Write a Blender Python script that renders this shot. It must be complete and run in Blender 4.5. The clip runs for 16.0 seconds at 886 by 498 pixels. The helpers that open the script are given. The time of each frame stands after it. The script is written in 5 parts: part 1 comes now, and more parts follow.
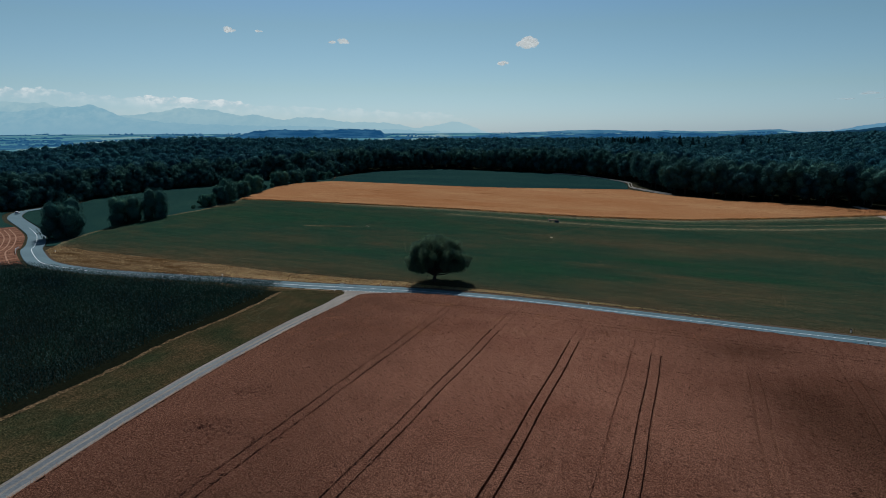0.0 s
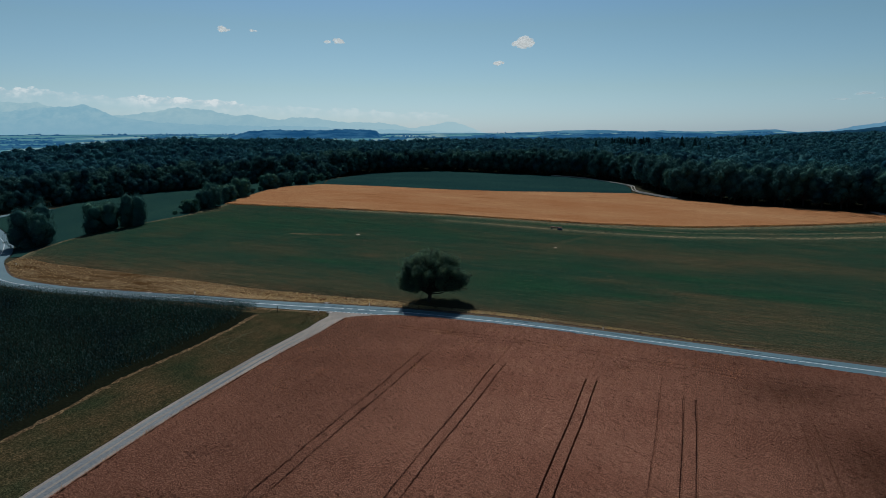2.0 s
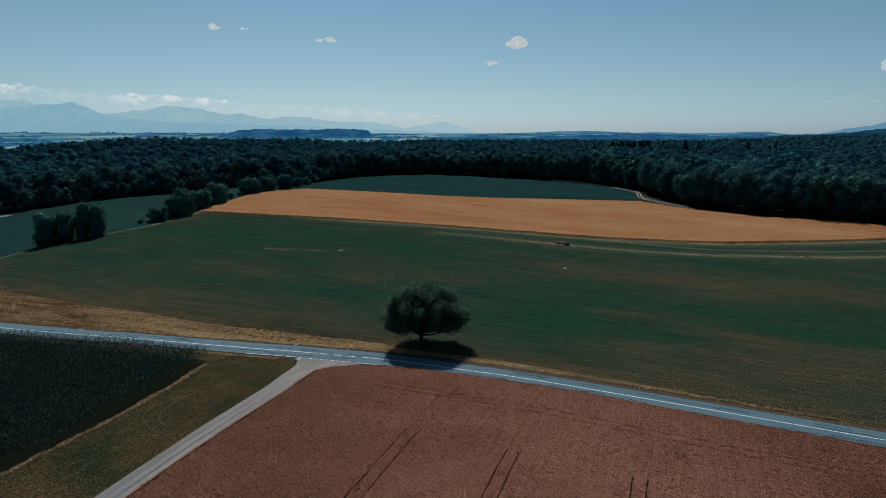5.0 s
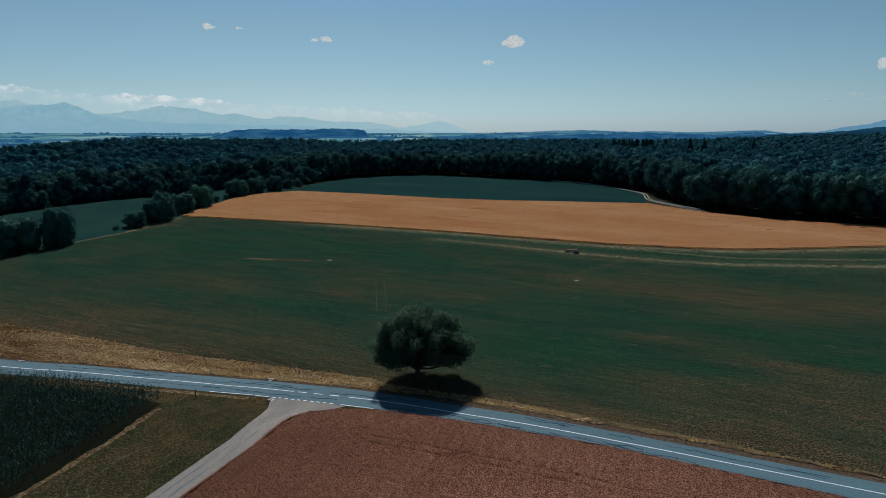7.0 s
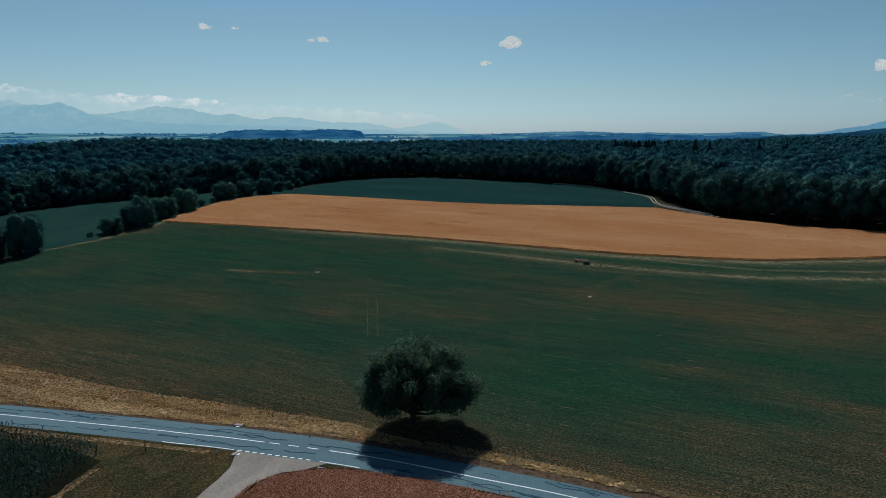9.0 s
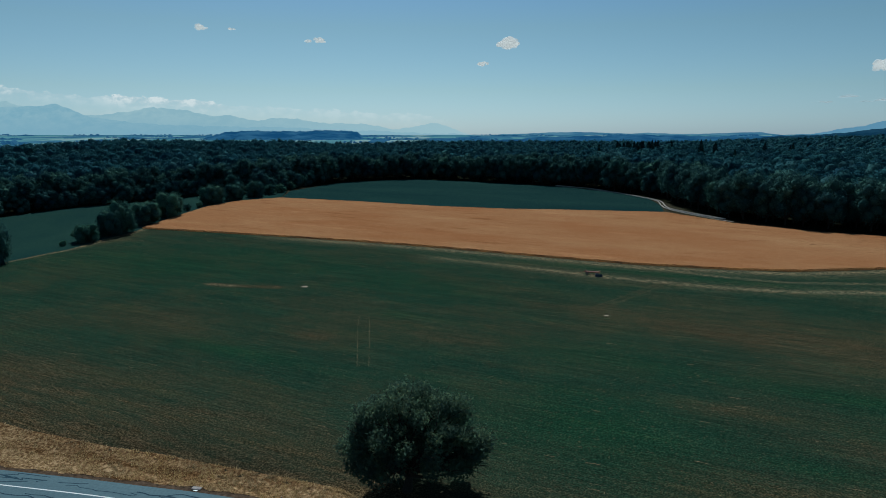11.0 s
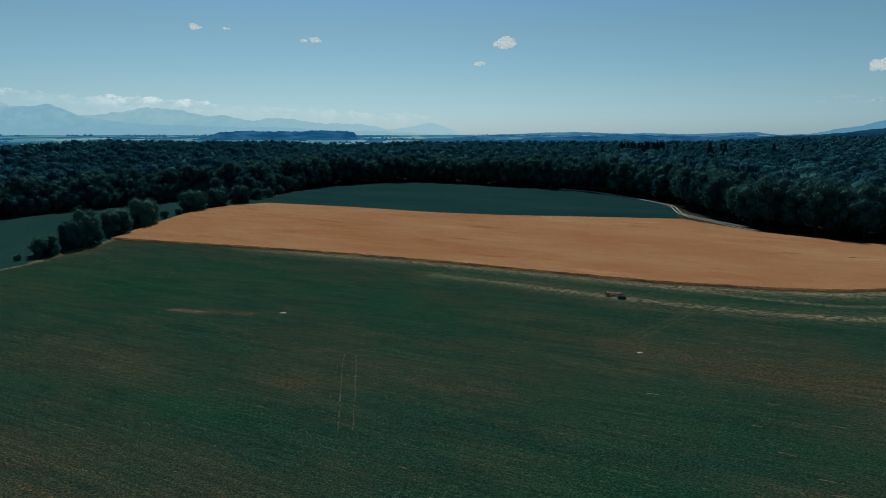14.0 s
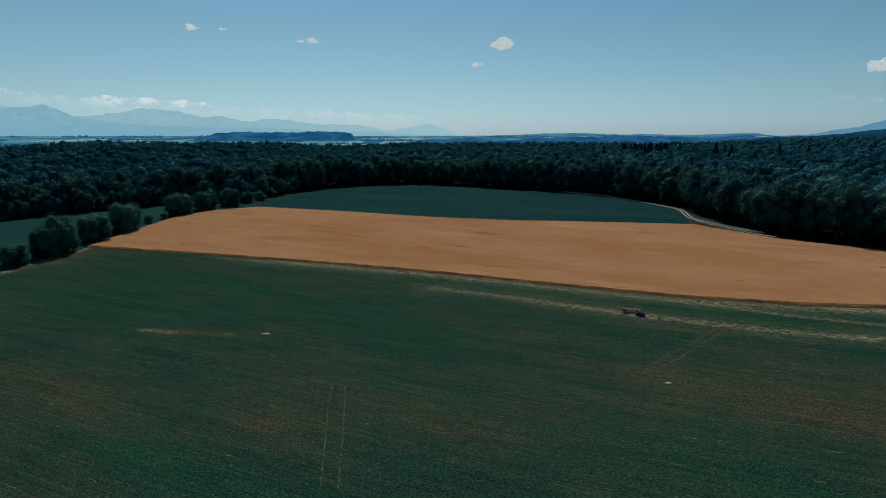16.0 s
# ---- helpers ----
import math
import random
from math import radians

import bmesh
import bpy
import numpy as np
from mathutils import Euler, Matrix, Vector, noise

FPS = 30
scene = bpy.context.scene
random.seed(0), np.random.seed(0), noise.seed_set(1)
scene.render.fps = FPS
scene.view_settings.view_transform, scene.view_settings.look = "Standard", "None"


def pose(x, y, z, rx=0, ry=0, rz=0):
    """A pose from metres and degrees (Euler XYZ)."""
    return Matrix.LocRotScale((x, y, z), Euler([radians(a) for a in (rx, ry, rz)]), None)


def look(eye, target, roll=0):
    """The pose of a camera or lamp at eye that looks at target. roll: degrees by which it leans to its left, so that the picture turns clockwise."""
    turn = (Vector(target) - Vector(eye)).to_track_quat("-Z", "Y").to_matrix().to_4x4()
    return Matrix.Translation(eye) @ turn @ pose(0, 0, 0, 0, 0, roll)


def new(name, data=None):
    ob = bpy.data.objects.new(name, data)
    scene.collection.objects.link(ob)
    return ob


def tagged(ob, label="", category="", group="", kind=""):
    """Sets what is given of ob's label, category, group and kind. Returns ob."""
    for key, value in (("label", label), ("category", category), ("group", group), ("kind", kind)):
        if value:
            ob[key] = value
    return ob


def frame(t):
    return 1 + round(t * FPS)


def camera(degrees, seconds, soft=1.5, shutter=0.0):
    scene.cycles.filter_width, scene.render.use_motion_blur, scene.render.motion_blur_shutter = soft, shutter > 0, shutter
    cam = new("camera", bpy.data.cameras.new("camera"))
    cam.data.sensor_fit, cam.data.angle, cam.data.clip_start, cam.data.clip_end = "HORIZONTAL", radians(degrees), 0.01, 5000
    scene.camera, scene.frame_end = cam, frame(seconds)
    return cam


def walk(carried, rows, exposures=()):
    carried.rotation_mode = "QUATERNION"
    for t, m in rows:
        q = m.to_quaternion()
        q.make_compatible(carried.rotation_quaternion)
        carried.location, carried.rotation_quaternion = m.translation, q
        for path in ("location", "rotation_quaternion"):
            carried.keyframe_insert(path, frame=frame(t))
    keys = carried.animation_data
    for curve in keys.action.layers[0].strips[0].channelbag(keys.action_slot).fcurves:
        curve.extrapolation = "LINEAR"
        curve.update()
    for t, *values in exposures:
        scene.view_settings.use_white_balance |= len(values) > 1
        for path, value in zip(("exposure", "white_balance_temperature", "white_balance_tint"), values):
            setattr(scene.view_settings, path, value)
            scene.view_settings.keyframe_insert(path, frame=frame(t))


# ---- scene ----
cam = camera(69.9, 16.0, soft=0.75)

PATH = [
    (0, (0.768, -165.422, 40.105), (0.791, -163.457, 39.733), -0.2),
    (0.5, (0.866, -161.4, 40.074), (0.892, -159.435, 39.701), -0.2),
    (1, (0.921, -157.17, 40.253), (0.95, -155.205, 39.88), -0.2),
    (1.5, (0.927, -152.791, 40.501), (0.96, -150.826, 40.128), -0.2),
    (2, (0.992, -148.199, 40.747), (1.028, -146.234, 40.375), -0.2),
    (2.5, (0.997, -143.667, 41.015), (1.037, -141.702, 40.643), -0.1),
    (3, (0.966, -138.998, 41.395), (1.01, -137.034, 41.022), -0.0),
    (3.5, (1.038, -134.403, 41.77), (1.086, -132.438, 41.397), 0.0),
    (4, (0.981, -129.653, 42.053), (1.033, -127.689, 41.681), 0.1),
    (6.5, (1.062, -105.908, 41.209), (1.132, -103.944, 40.837), 0.0),
    (7, (1.079, -100.963, 41.272), (1.15, -98.999, 40.899), 0.0),
    (7.5, (1.002, -95.949, 41.142), (1.076, -93.985, 40.771), 0.1),
    (8, (1.062, -91.457, 41.067), (1.139, -89.493, 40.697), 0.1),
    (8.5, (1.146, -87.439, 40.996), (1.225, -85.475, 40.626), 0.1),
    (9, (1.183, -83.494, 40.963), (1.264, -81.531, 40.593), 0.1),
    (11.5, (1.428, -63.105, 40.783), (1.518, -61.141, 40.416), 0.0),
    (12, (1.37, -59.28, 40.921), (1.462, -57.316, 40.554), 0.0),
    (12.5, (1.318, -55.453, 41.007), (1.412, -53.489, 40.639), 0.0),
    (13, (1.354, -51.525, 41.046), (1.449, -49.562, 40.679), 0.0),
    (13.5, (1.469, -47.554, 41.031), (1.566, -45.59, 40.663), 0.0),
    (14, (1.531, -43.462, 40.99), (1.63, -41.499, 40.623), 0.0),
    (14.5, (1.526, -39.669, 40.855), (1.628, -37.706, 40.49), 0.0),
    (15, (1.504, -35.788, 40.795), (1.609, -33.824, 40.43), 0.0),
    (15.5, (1.574, -32.134, 40.808), (1.68, -30.17, 40.443), 0.0),
    (16, (1.637, -28.778, 40.832), (1.744, -26.815, 40.468), 0.0),
]
walk(cam, [(t, look(eye, target, roll)) for t, eye, target, roll in PATH], [(0, 0.0, 5850, 10), (7.5, 0.0, 5850, 10), (11.5, 0.0, 5640, 4), (16, 0.0, 5640, 4)])


# ---- light ----
SUN_EL, SUN_AZ = radians(46), math.atan2(-1.0, 7.5)   # azimuth from +y, towards +x
world = bpy.data.worlds.new("sky")
scene.world = world
world.use_nodes = True
wn, wl = world.node_tree.nodes, world.node_tree.links
sky = wn.new("ShaderNodeTexSky")
sky.sky_type, sky.sun_disc = "NISHITA", False
sky.sun_elevation, sky.sun_rotation = SUN_EL, SUN_AZ
sky.altitude, sky.air_density, sky.dust_density, sky.ozone_density = 500, 1.0, 0.6, 2.0
# air near the horizon scatters bluer than the clear-sky model
up = wn.new("ShaderNodeSeparateXYZ")
wl.new(wn.new("ShaderNodeTexCoord").outputs["Generated"], up.inputs[0])
grade = wn.new("ShaderNodeValToRGB")
for e, (p, c) in zip((*grade.color_ramp.elements, *[grade.color_ramp.elements.new(q) for q in (0.06, 0.15, 0.20, 0.35)]),
                     ((0.0, (0.78, 1.05, 1.46, 1)), (1.0, (0.82, 1.0, 0.88, 1)), (0.06, (0.82, 0.98, 1.04, 1)), (0.15, (0.82, 0.97, 0.89, 1)), (0.20, (0.79, 0.98, 0.99, 1)), (0.35, (0.82, 1.01, 0.90, 1)))):
    e.position, e.color = p, c
wl.new(up.outputs[2], grade.inputs[0])
tint = wn.new("ShaderNodeMix")
tint.data_type, tint.blend_type = "RGBA", "MULTIPLY"
tint.inputs[0].default_value = 1.0
wl.new(sky.outputs[0], tint.inputs[6])
wl.new(grade.outputs[0], tint.inputs[7])
wl.new(tint.outputs[2], wn["Background"].inputs[0])
wn["Background"].inputs[1].default_value = 0.055

sun = new("sun", bpy.data.lights.new("sun", "SUN"))
sun.data.energy, sun.data.angle, sun.data.color = 4.8, radians(0.5), (1.0, 0.93, 0.84)
sd = Vector((math.sin(SUN_AZ) * math.cos(SUN_EL), math.cos(SUN_AZ) * math.cos(SUN_EL), math.sin(SUN_EL)))
sun.matrix_world = look(sd * 100, (0, 0, 0))


# ---- materials ----
def nodes_of(name):
    m = bpy.data.materials.new(name)
    m.use_nodes = True
    return m, m.node_tree.nodes, m.node_tree.links, m.node_tree.nodes["Principled BSDF"]


def lighter(stops, k):
    return [(p, tuple(c * k for c in col)) for p, col in stops]


def ramp(nt, stops):
    r = nt.new("ShaderNodeValToRGB")
    while len(r.color_ramp.elements) < len(stops):
        r.color_ramp.elements.new(0.5)
    for e, (p, c) in zip(r.color_ramp.elements, stops):
        e.position, e.color = p, (*c, 1)
    return r


def noise_at(nt, ln, src, scale, detail=4, rough=0.6, stretch=(1, 1, 1), turn=0.0):
    m = nt.new("ShaderNodeMapping")
    m.vector_type = "TEXTURE"
    m.inputs["Rotation"].default_value = (0, 0, turn)
    m.inputs["Scale"].default_value = stretch
    ln.new(src, m.inputs["Vector"])
    n = nt.new("ShaderNodeTexNoise")
    n.inputs["Scale"].default_value, n.inputs["Detail"].default_value, n.inputs["Roughness"].default_value = scale, detail, rough
    ln.new(m.outputs[0], n.inputs["Vector"])
    return n.outputs[0]


def mixed(nt, ln, fac, a, b, mode="MIX"):
    m = nt.new("ShaderNodeMix")
    m.data_type, m.blend_type = "RGBA", mode
    for value, sock in ((fac, m.inputs[0]), (a, m.inputs[6]), (b, m.inputs[7])):
        if isinstance(value, (int, float)):
            sock.default_value = value
        elif isinstance(value, tuple):
            sock.default_value = (*value, 1)
        else:
            ln.new(value, sock)
    return m.outputs[2]


def soil(name, fine, broad=None, streak=None, rough=0.9, bump=(3.0, 0.5, 0.1), fine_scale=2.0, spec=0.0, detail=3, grain=0.6, carried=""):
    """Ground cover. fine, broad, streak: (scale, stops[, stretch, turn]); broad is mixed in by its own mask."""
    m, nt, ln, p = nodes_of(name)
    g = nt.new("ShaderNodeNewGeometry").outputs["Position"]
    r = ramp(nt, lighter(fine, 0.78))
    ln.new(noise_at(nt, ln, g, fine_scale, detail, grain), r.inputs[0])
    col = r.outputs[0]
    for layer in (broad, streak):
        if layer:
            scale, stops, amount, stretch, turn = layer
            s = ramp(nt, stops)
            ln.new(noise_at(nt, ln, g, scale, 5, 0.6, stretch, turn), s.inputs[0])
            col = mixed(nt, ln, amount, col, s.outputs[0], "MULTIPLY")
    if carried:
        own = nt.new("ShaderNodeAttribute")
        own.attribute_name = carried
        col = mixed(nt, ln, 1.0, col, own.outputs["Color"], "MULTIPLY")
    ln.new(col, p.inputs["Base Color"])
    p.inputs["Roughness"].default_value = rough
    p.inputs["Specular IOR Level"].default_value = spec
    b = nt.new("ShaderNodeBump")
    b.inputs["Strength"].default_value, b.inputs["Distance"].default_value = bump[1], bump[2]
    ln.new(noise_at(nt, ln, g, bump[0], 6, 0.75), b.inputs["Height"])
    ln.new(b.outputs[0], p.inputs["Normal"])
    return m


def leafy(name, dark, mid, light, translucent=0.25, patch=0.12, rough=0.8, shine=0.0, knee=0.55, clumps=0.0):
    m, nt, ln, p = nodes_of(name)
    geo = nt.new("ShaderNodeNewGeometry")
    r = ramp(nt, lighter(((0.0, dark), (knee, mid), (1.0, light)), 1.05))
    ln.new(geo.outputs["Random Per Island"], r.inputs[0])
    s = ramp(nt, ((0.3, (0.55, 0.6, 0.7)), (0.7, (1.25, 1.2, 1.0))))
    ln.new(noise_at(nt, ln, geo.outputs["Position"], patch, 3, 0.5), s.inputs[0])
    col = mixed(nt, ln, 1.0, r.outputs[0], s.outputs[0], "MULTIPLY")
    info = nt.new("ShaderNodeObjectInfo")
    t = ramp(nt, ((0.0, (0.75, 0.8, 0.85)), (1.0, (1.2, 1.15, 1.0))))
    ln.new(info.outputs["Random"], t.inputs[0])
    col = mixed(nt, ln, 1.0, col, t.outputs[0], "MULTIPLY")
    if clumps:
        c = ramp(nt, ((0.36, (0.70, 0.72, 0.76)), (0.62, (1.22, 1.20, 1.15))))
        ln.new(noise_at(nt, ln, geo.outputs["Position"], clumps, 5, 0.7), c.inputs[0])
        col = mixed(nt, ln, 1.0, col, c.outputs[0], "MULTIPLY")
        b = nt.new("ShaderNodeBump")
        b.inputs["Strength"].default_value, b.inputs["Distance"].default_value = 1.0, 0.5
        ln.new(noise_at(nt, ln, geo.outputs["Position"], clumps, 5, 0.7), b.inputs["Height"])
        ln.new(b.outputs[0], p.inputs["Normal"])
    ln.new(col, p.inputs["Base Color"])
    p.inputs["Roughness"].default_value = rough
    p.inputs["Specular IOR Level"].default_value = shine
    tr = nt.new("ShaderNodeBsdfTranslucent")
    ln.new(col, tr.inputs["Color"])
    mix = nt.new("ShaderNodeMixShader")
    mix.inputs[0].default_value = translucent
    ln.new(p.outputs[0], mix.inputs[1])
    ln.new(tr.outputs[0], mix.inputs[2])
    ln.new(mix.outputs[0], nt["Material Output"].inputs[0])
    return m


def plain(name, color, rough=0.6, metal=0.0, vary=0.25, scale=6.0, bump=0.15):
    m, nt, ln, p = nodes_of(name)
    g = nt.new("ShaderNodeNewGeometry").outputs["Position"]
    lo, hi = tuple(c * 0.78 * (1 - vary) for c in color), tuple(min(1, c * 0.78 * (1 + vary)) for c in color)
    r = ramp(nt, ((0.3, lo), (0.7, hi)))
    ln.new(noise_at(nt, ln, g, scale, 5, 0.65), r.inputs[0])
    ln.new(r.outputs[0], p.inputs["Base Color"])
    p.inputs["Roughness"].default_value, p.inputs["Metallic"].default_value = rough, metal
    p.inputs["Specular IOR Level"].default_value = 0.15
    b = nt.new("ShaderNodeBump")
    b.inputs["Strength"].default_value, b.inputs["Distance"].default_value = bump, 0.02
    ln.new(noise_at(nt, ln, g, scale * 4, 4, 0.7), b.inputs["Height"])
    ln.new(b.outputs[0], p.inputs["Normal"])
    return m


ROW = math.atan2(-0.54, 1.0)       # the direction of the rows in the meadow
ROADWAY = math.atan2(-0.36, 1.0)   # the general direction of the road
TRAM = math.atan2(0.926, 0.377)     # the direction of the tramlines in the wheat
M_GROUND = soil("earth_and_grass", ((0.3, (0.024, 0.026, 0.017)), (0.7, (0.062, 0.056, 0.036))), fine_scale=1.8)
M_WHEAT = soil("ripe_wheat", ((0.36, (0.060, 0.024, 0.016)), (0.5, (0.176, 0.080, 0.050)), (0.64, (0.46, 0.250, 0.168))),
               broad=(0.035, ((0.34, (0.84, 0.79, 0.78)), (0.5, (0.99, 0.99, 0.99)), (0.66, (1.10, 1.10, 1.09))), 1.0, (1, 1.3, 1), TRAM),
               streak=(1.2, ((0.3, (0.85, 0.83, 0.83)), (0.7, (1.13, 1.13, 1.13))), 1.0, (12, 0.6, 1), TRAM),
               fine_scale=6.4, bump=(6.0, 0.5, 0.05), detail=3, grain=0.68, carried="ripeness")
M_BARLEY = soil("golden_barley", ((0.32, (0.190, 0.088, 0.038)), (0.5, (0.288, 0.144, 0.064)), (0.68, (0.405, 0.230, 0.116))),
                broad=(0.02, ((0.38, (0.92, 0.84, 0.78)), (0.64, (1.08, 1.16, 1.20))), 1.0, (1.5, 0.7, 1), ROW),
                streak=(0.22, ((0.30, (0.74, 0.66, 0.60)), (0.40, (0.97, 0.96, 0.95)), (0.6, (1.0, 1.0, 1.0)), (0.70, (1.16, 1.20, 1.24))), 1.0, (5, 1.0, 1), ROW),
                fine_scale=3.6, bump=(3.0, 0.5, 0.07))
M_BEET = soil("beet_leaves", ((0.34, (0.007, 0.026, 0.026)), (0.66, (0.020, 0.052, 0.047))),
              broad=(0.02, ((0.35, (0.8, 0.85, 0.9)), (0.7, (1.25, 1.15, 1.1))), 1.0, (2, 0.6, 1), ROW), fine_scale=1.8, bump=(1.5, 0.8, 0.2))
M_PASTURE = soil("pasture_grass", ((0.3, (0.010, 0.032, 0.029)), (0.7, (0.021, 0.054, 0.046))),
                 broad=(0.03, ((0.35, (0.8, 0.85, 0.9)), (0.7, (1.25, 1.15, 1.05))), 1.0, (1, 2, 1), 0.4), fine_scale=1.8)
M_VERGE = soil("verge_grass", ((0.30, (0.013, 0.016, 0.009)), (0.5, (0.040, 0.036, 0.021)), (0.68, (0.108, 0.086, 0.050))),
               broad=(0.09, ((0.36, (0.55, 0.78, 0.72)), (0.64, (1.3, 1.1, 1.0))), 1.0, (1, 1, 1), 0.3), streak=(0.9, ((0.35, (0.8, 0.84, 0.82)), (0.65, (1.2, 1.14, 1.08))), 1.0, (1, 6, 1), -0.38), fine_scale=4.2, bump=(4, 0.5, 0.06))
M_STUBBLE = soil("cut_stubble", ((0.3, (0.125, 0.062, 0.040)), (0.7, (0.25, 0.138, 0.092))),
                 streak=(0.5, ((0.4, (0.5, 0.45, 0.42)), (0.6, (1.2, 1.2, 1.2))), 1.0, (20, 0.8, 1), 1.1), fine_scale=2)
M_DRY = soil("dry_verge", ((0.36, (0.105, 0.064, 0.030)), (0.5, (0.23, 0.155, 0.078)), (0.66, (0.46, 0.345, 0.20))),
             broad=(0.30, ((0.40, (0.55, 0.46, 0.38)), (0.58, (1.1, 1.08, 1.05))), 1.0, (5, 0.8, 1), ROADWAY), carried="bleach", fine_scale=2.6, bump=(3, 0.7, 0.09))
M_ASPHALT = soil("worn_asphalt", ((0.3, (0.063, 0.121, 0.144)), (0.7, (0.086, 0.156, 0.182))),
                 broad=(0.12, ((0.35, (0.86, 0.88, 0.9)), (0.65, (1.08, 1.06, 1.05))), 1.0, (6, 0.7, 1), ROADWAY), rough=0.8, fine_scale=3.0, bump=(40, 0.3, 0.01), spec=0.12)
M_LANE = soil("pale_gravel", ((0.3, (0.190, 0.176, 0.158)), (0.7, (0.285, 0.264, 0.236))),
              broad=(0.25, ((0.35, (0.8, 0.8, 0.8)), (0.65, (1.15, 1.13, 1.1))), 1.0, (1, 5, 1), -0.3), fine_scale=4.0, bump=(15, 0.4, 0.03))

M_HAY = soil("cut_hay", ((0.3, (0.085, 0.070, 0.038)), (0.7, (0.20, 0.165, 0.10))), fine_scale=1.2)
M_TRACK = soil("worn_grass", ((0.36, (0.026, 0.036, 0.019)), (0.64, (0.110, 0.100, 0.060))), fine_scale=2.0)
M_BARESOIL = soil("bare_dry_soil", ((0.3, (0.040, 0.030, 0.022)), (0.7, (0.125, 0.090, 0.062))), fine_scale=2.0)
M_MARGIN = soil("dry_margin", ((0.34, (0.050, 0.036, 0.020)), (0.5, (0.110, 0.078, 0.042)), (0.66, (0.25, 0.18, 0.10))), fine_scale=2.6, bump=(4, 0.6, 0.07))
# soil under maize and trees, with their shade put into its colour
M_SHADESOIL = soil("soil_painted_shade", ((0.3, (0.008, 0.010, 0.006)), (0.7, (0.018, 0.020, 0.012))), fine_scale=2.0)


def meadow_material():
    """Mown grass: green with browner margins and worn lines, which the sheet carries as its own dryness."""
    m, nt, ln, p = nodes_of("mown_meadow")
    g = nt.new("ShaderNodeNewGeometry").outputs["Position"]
    r = ramp(nt, ((0.38, (0.004, 0.014, 0.010)), (0.5, (0.009, 0.028, 0.018)), (0.62, (0.030, 0.057, 0.036))))
    ln.new(noise_at(nt, ln, g, 4.5, 4, 0.7), r.inputs[0])
    dry = ramp(nt, ((0.38, (0.013, 0.011, 0.006)), (0.5, (0.037, 0.030, 0.017)), (0.64, (0.122, 0.096, 0.056))))
    ln.new(noise_at(nt, ln, g, 4.0, 4, 0.7), dry.inputs[0])
    patch_mask = ramp(nt, ((0.45, (0, 0, 0)), (0.58, (0.9, 0.9, 0.9))))
    ln.new(noise_at(nt, ln, g, 0.045, 6, 0.66, (1.5, 0.8, 1), ROW), patch_mask.inputs[0])
    line_mask = ramp(nt, ((0.56, (0, 0, 0)), (0.64, (1, 1, 1))))
    ln.new(noise_at(nt, ln, g, 1.5, 4, 0.65, (13, 0.6, 1), ROW), line_mask.inputs[0])
    soft = nt.new("ShaderNodeAttribute")
    soft.attribute_name = "dryness"
    brush = ramp(nt, ((0.30, (0.35, 0.35, 0.35)), (0.62, (1, 1, 1))))
    ln.new(noise_at(nt, ln, g, 0.7, 6, 0.7, (4, 0.8, 1), ROW), brush.inputs[0])
    two = nt.new("ShaderNodeSeparateColor")
    ln.new(soft.outputs["Color"], two.inputs[0])
    worn = mixed(nt, ln, 1.0, two.outputs[0], brush.outputs[0], "MULTIPLY")
    thin = mixed(nt, ln, 1.0, line_mask.outputs[0], (0.22, 0.22, 0.22), "MULTIPLY")
    low = mixed(nt, ln, 1.0, patch_mask.outputs[0], (0.30, 0.30, 0.30), "MULTIPLY")
    mask = mixed(nt, ln, 1.0, mixed(nt, ln, 1.0, worn, thin, "ADD"), low, "ADD")
    keep = nt.new("ShaderNodeInvert")
    ln.new(two.outputs[2], keep.inputs["Color"])
    mask = mixed(nt, ln, 1.0, mask, keep.outputs[0], "MULTIPLY")
    lush = mixed(nt, ln, 1.0, r.outputs[0], (0.80, 1.10, 0.92), "MULTIPLY")
    col = mixed(nt, ln, mask, mixed(nt, ln, two.outputs[2], r.outputs[0], lush), dry.outputs[0])
    # straw left lying: pale flecks everywhere, thick along the swaths
    fleck = ramp(nt, ((0.61, (0, 0, 0)), (0.69, (0.32, 0.32, 0.32))))
    ln.new(noise_at(nt, ln, g, 3.2, 4, 0.65, (1.8, 0.7, 1), ROW), fleck.inputs[0])
    thick = ramp(nt, ((0.49, (0, 0, 0)), (0.56, (1, 1, 1))))
    ln.new(noise_at(nt, ln, g, 2.6, 5, 0.75, (2.6, 0.7, 1), ROW), thick.inputs[0])
    swath = mixed(nt, ln, 1.0, two.outputs[1], thick.outputs[0], "MULTIPLY")
    col = mixed(nt, ln, mixed(nt, ln, 1.0, fleck.outputs[0], swath, "ADD"), col, (0.225, 0.180, 0.105))
    row = ramp(nt, ((0.38, (0.78, 0.80, 0.82)), (0.62, (1.10, 1.09, 1.06))))
    ln.new(noise_at(nt, ln, g, 1.6, 3, 0.5, (30, 0.7, 1), ROW), row.inputs[0])
    col = mixed(nt, ln, 1.0, col, row.outputs[0], "MULTIPLY")
    band = ramp(nt, ((0.34, (0.84, 0.88, 0.90)), (0.5, (1.0, 1.0, 1.0)), (0.66, (1.16, 1.08, 1.0))))
    ln.new(noise_at(nt, ln, g, 0.22, 5, 0.66, (5, 1.0, 1), ROW), band.inputs[0])
    ln.new(mixed(nt, ln, 1.0, col, band.outputs[0], "MULTIPLY"), p.inputs["Base Color"])
    p.inputs["Roughness"].default_value, p.inputs["Specular IOR Level"].default_value = 0.95, 0.0
    b = nt.new("ShaderNodeBump")
    b.inputs["Strength"].default_value, b.inputs["Distance"].default_value = 0.8, 0.12
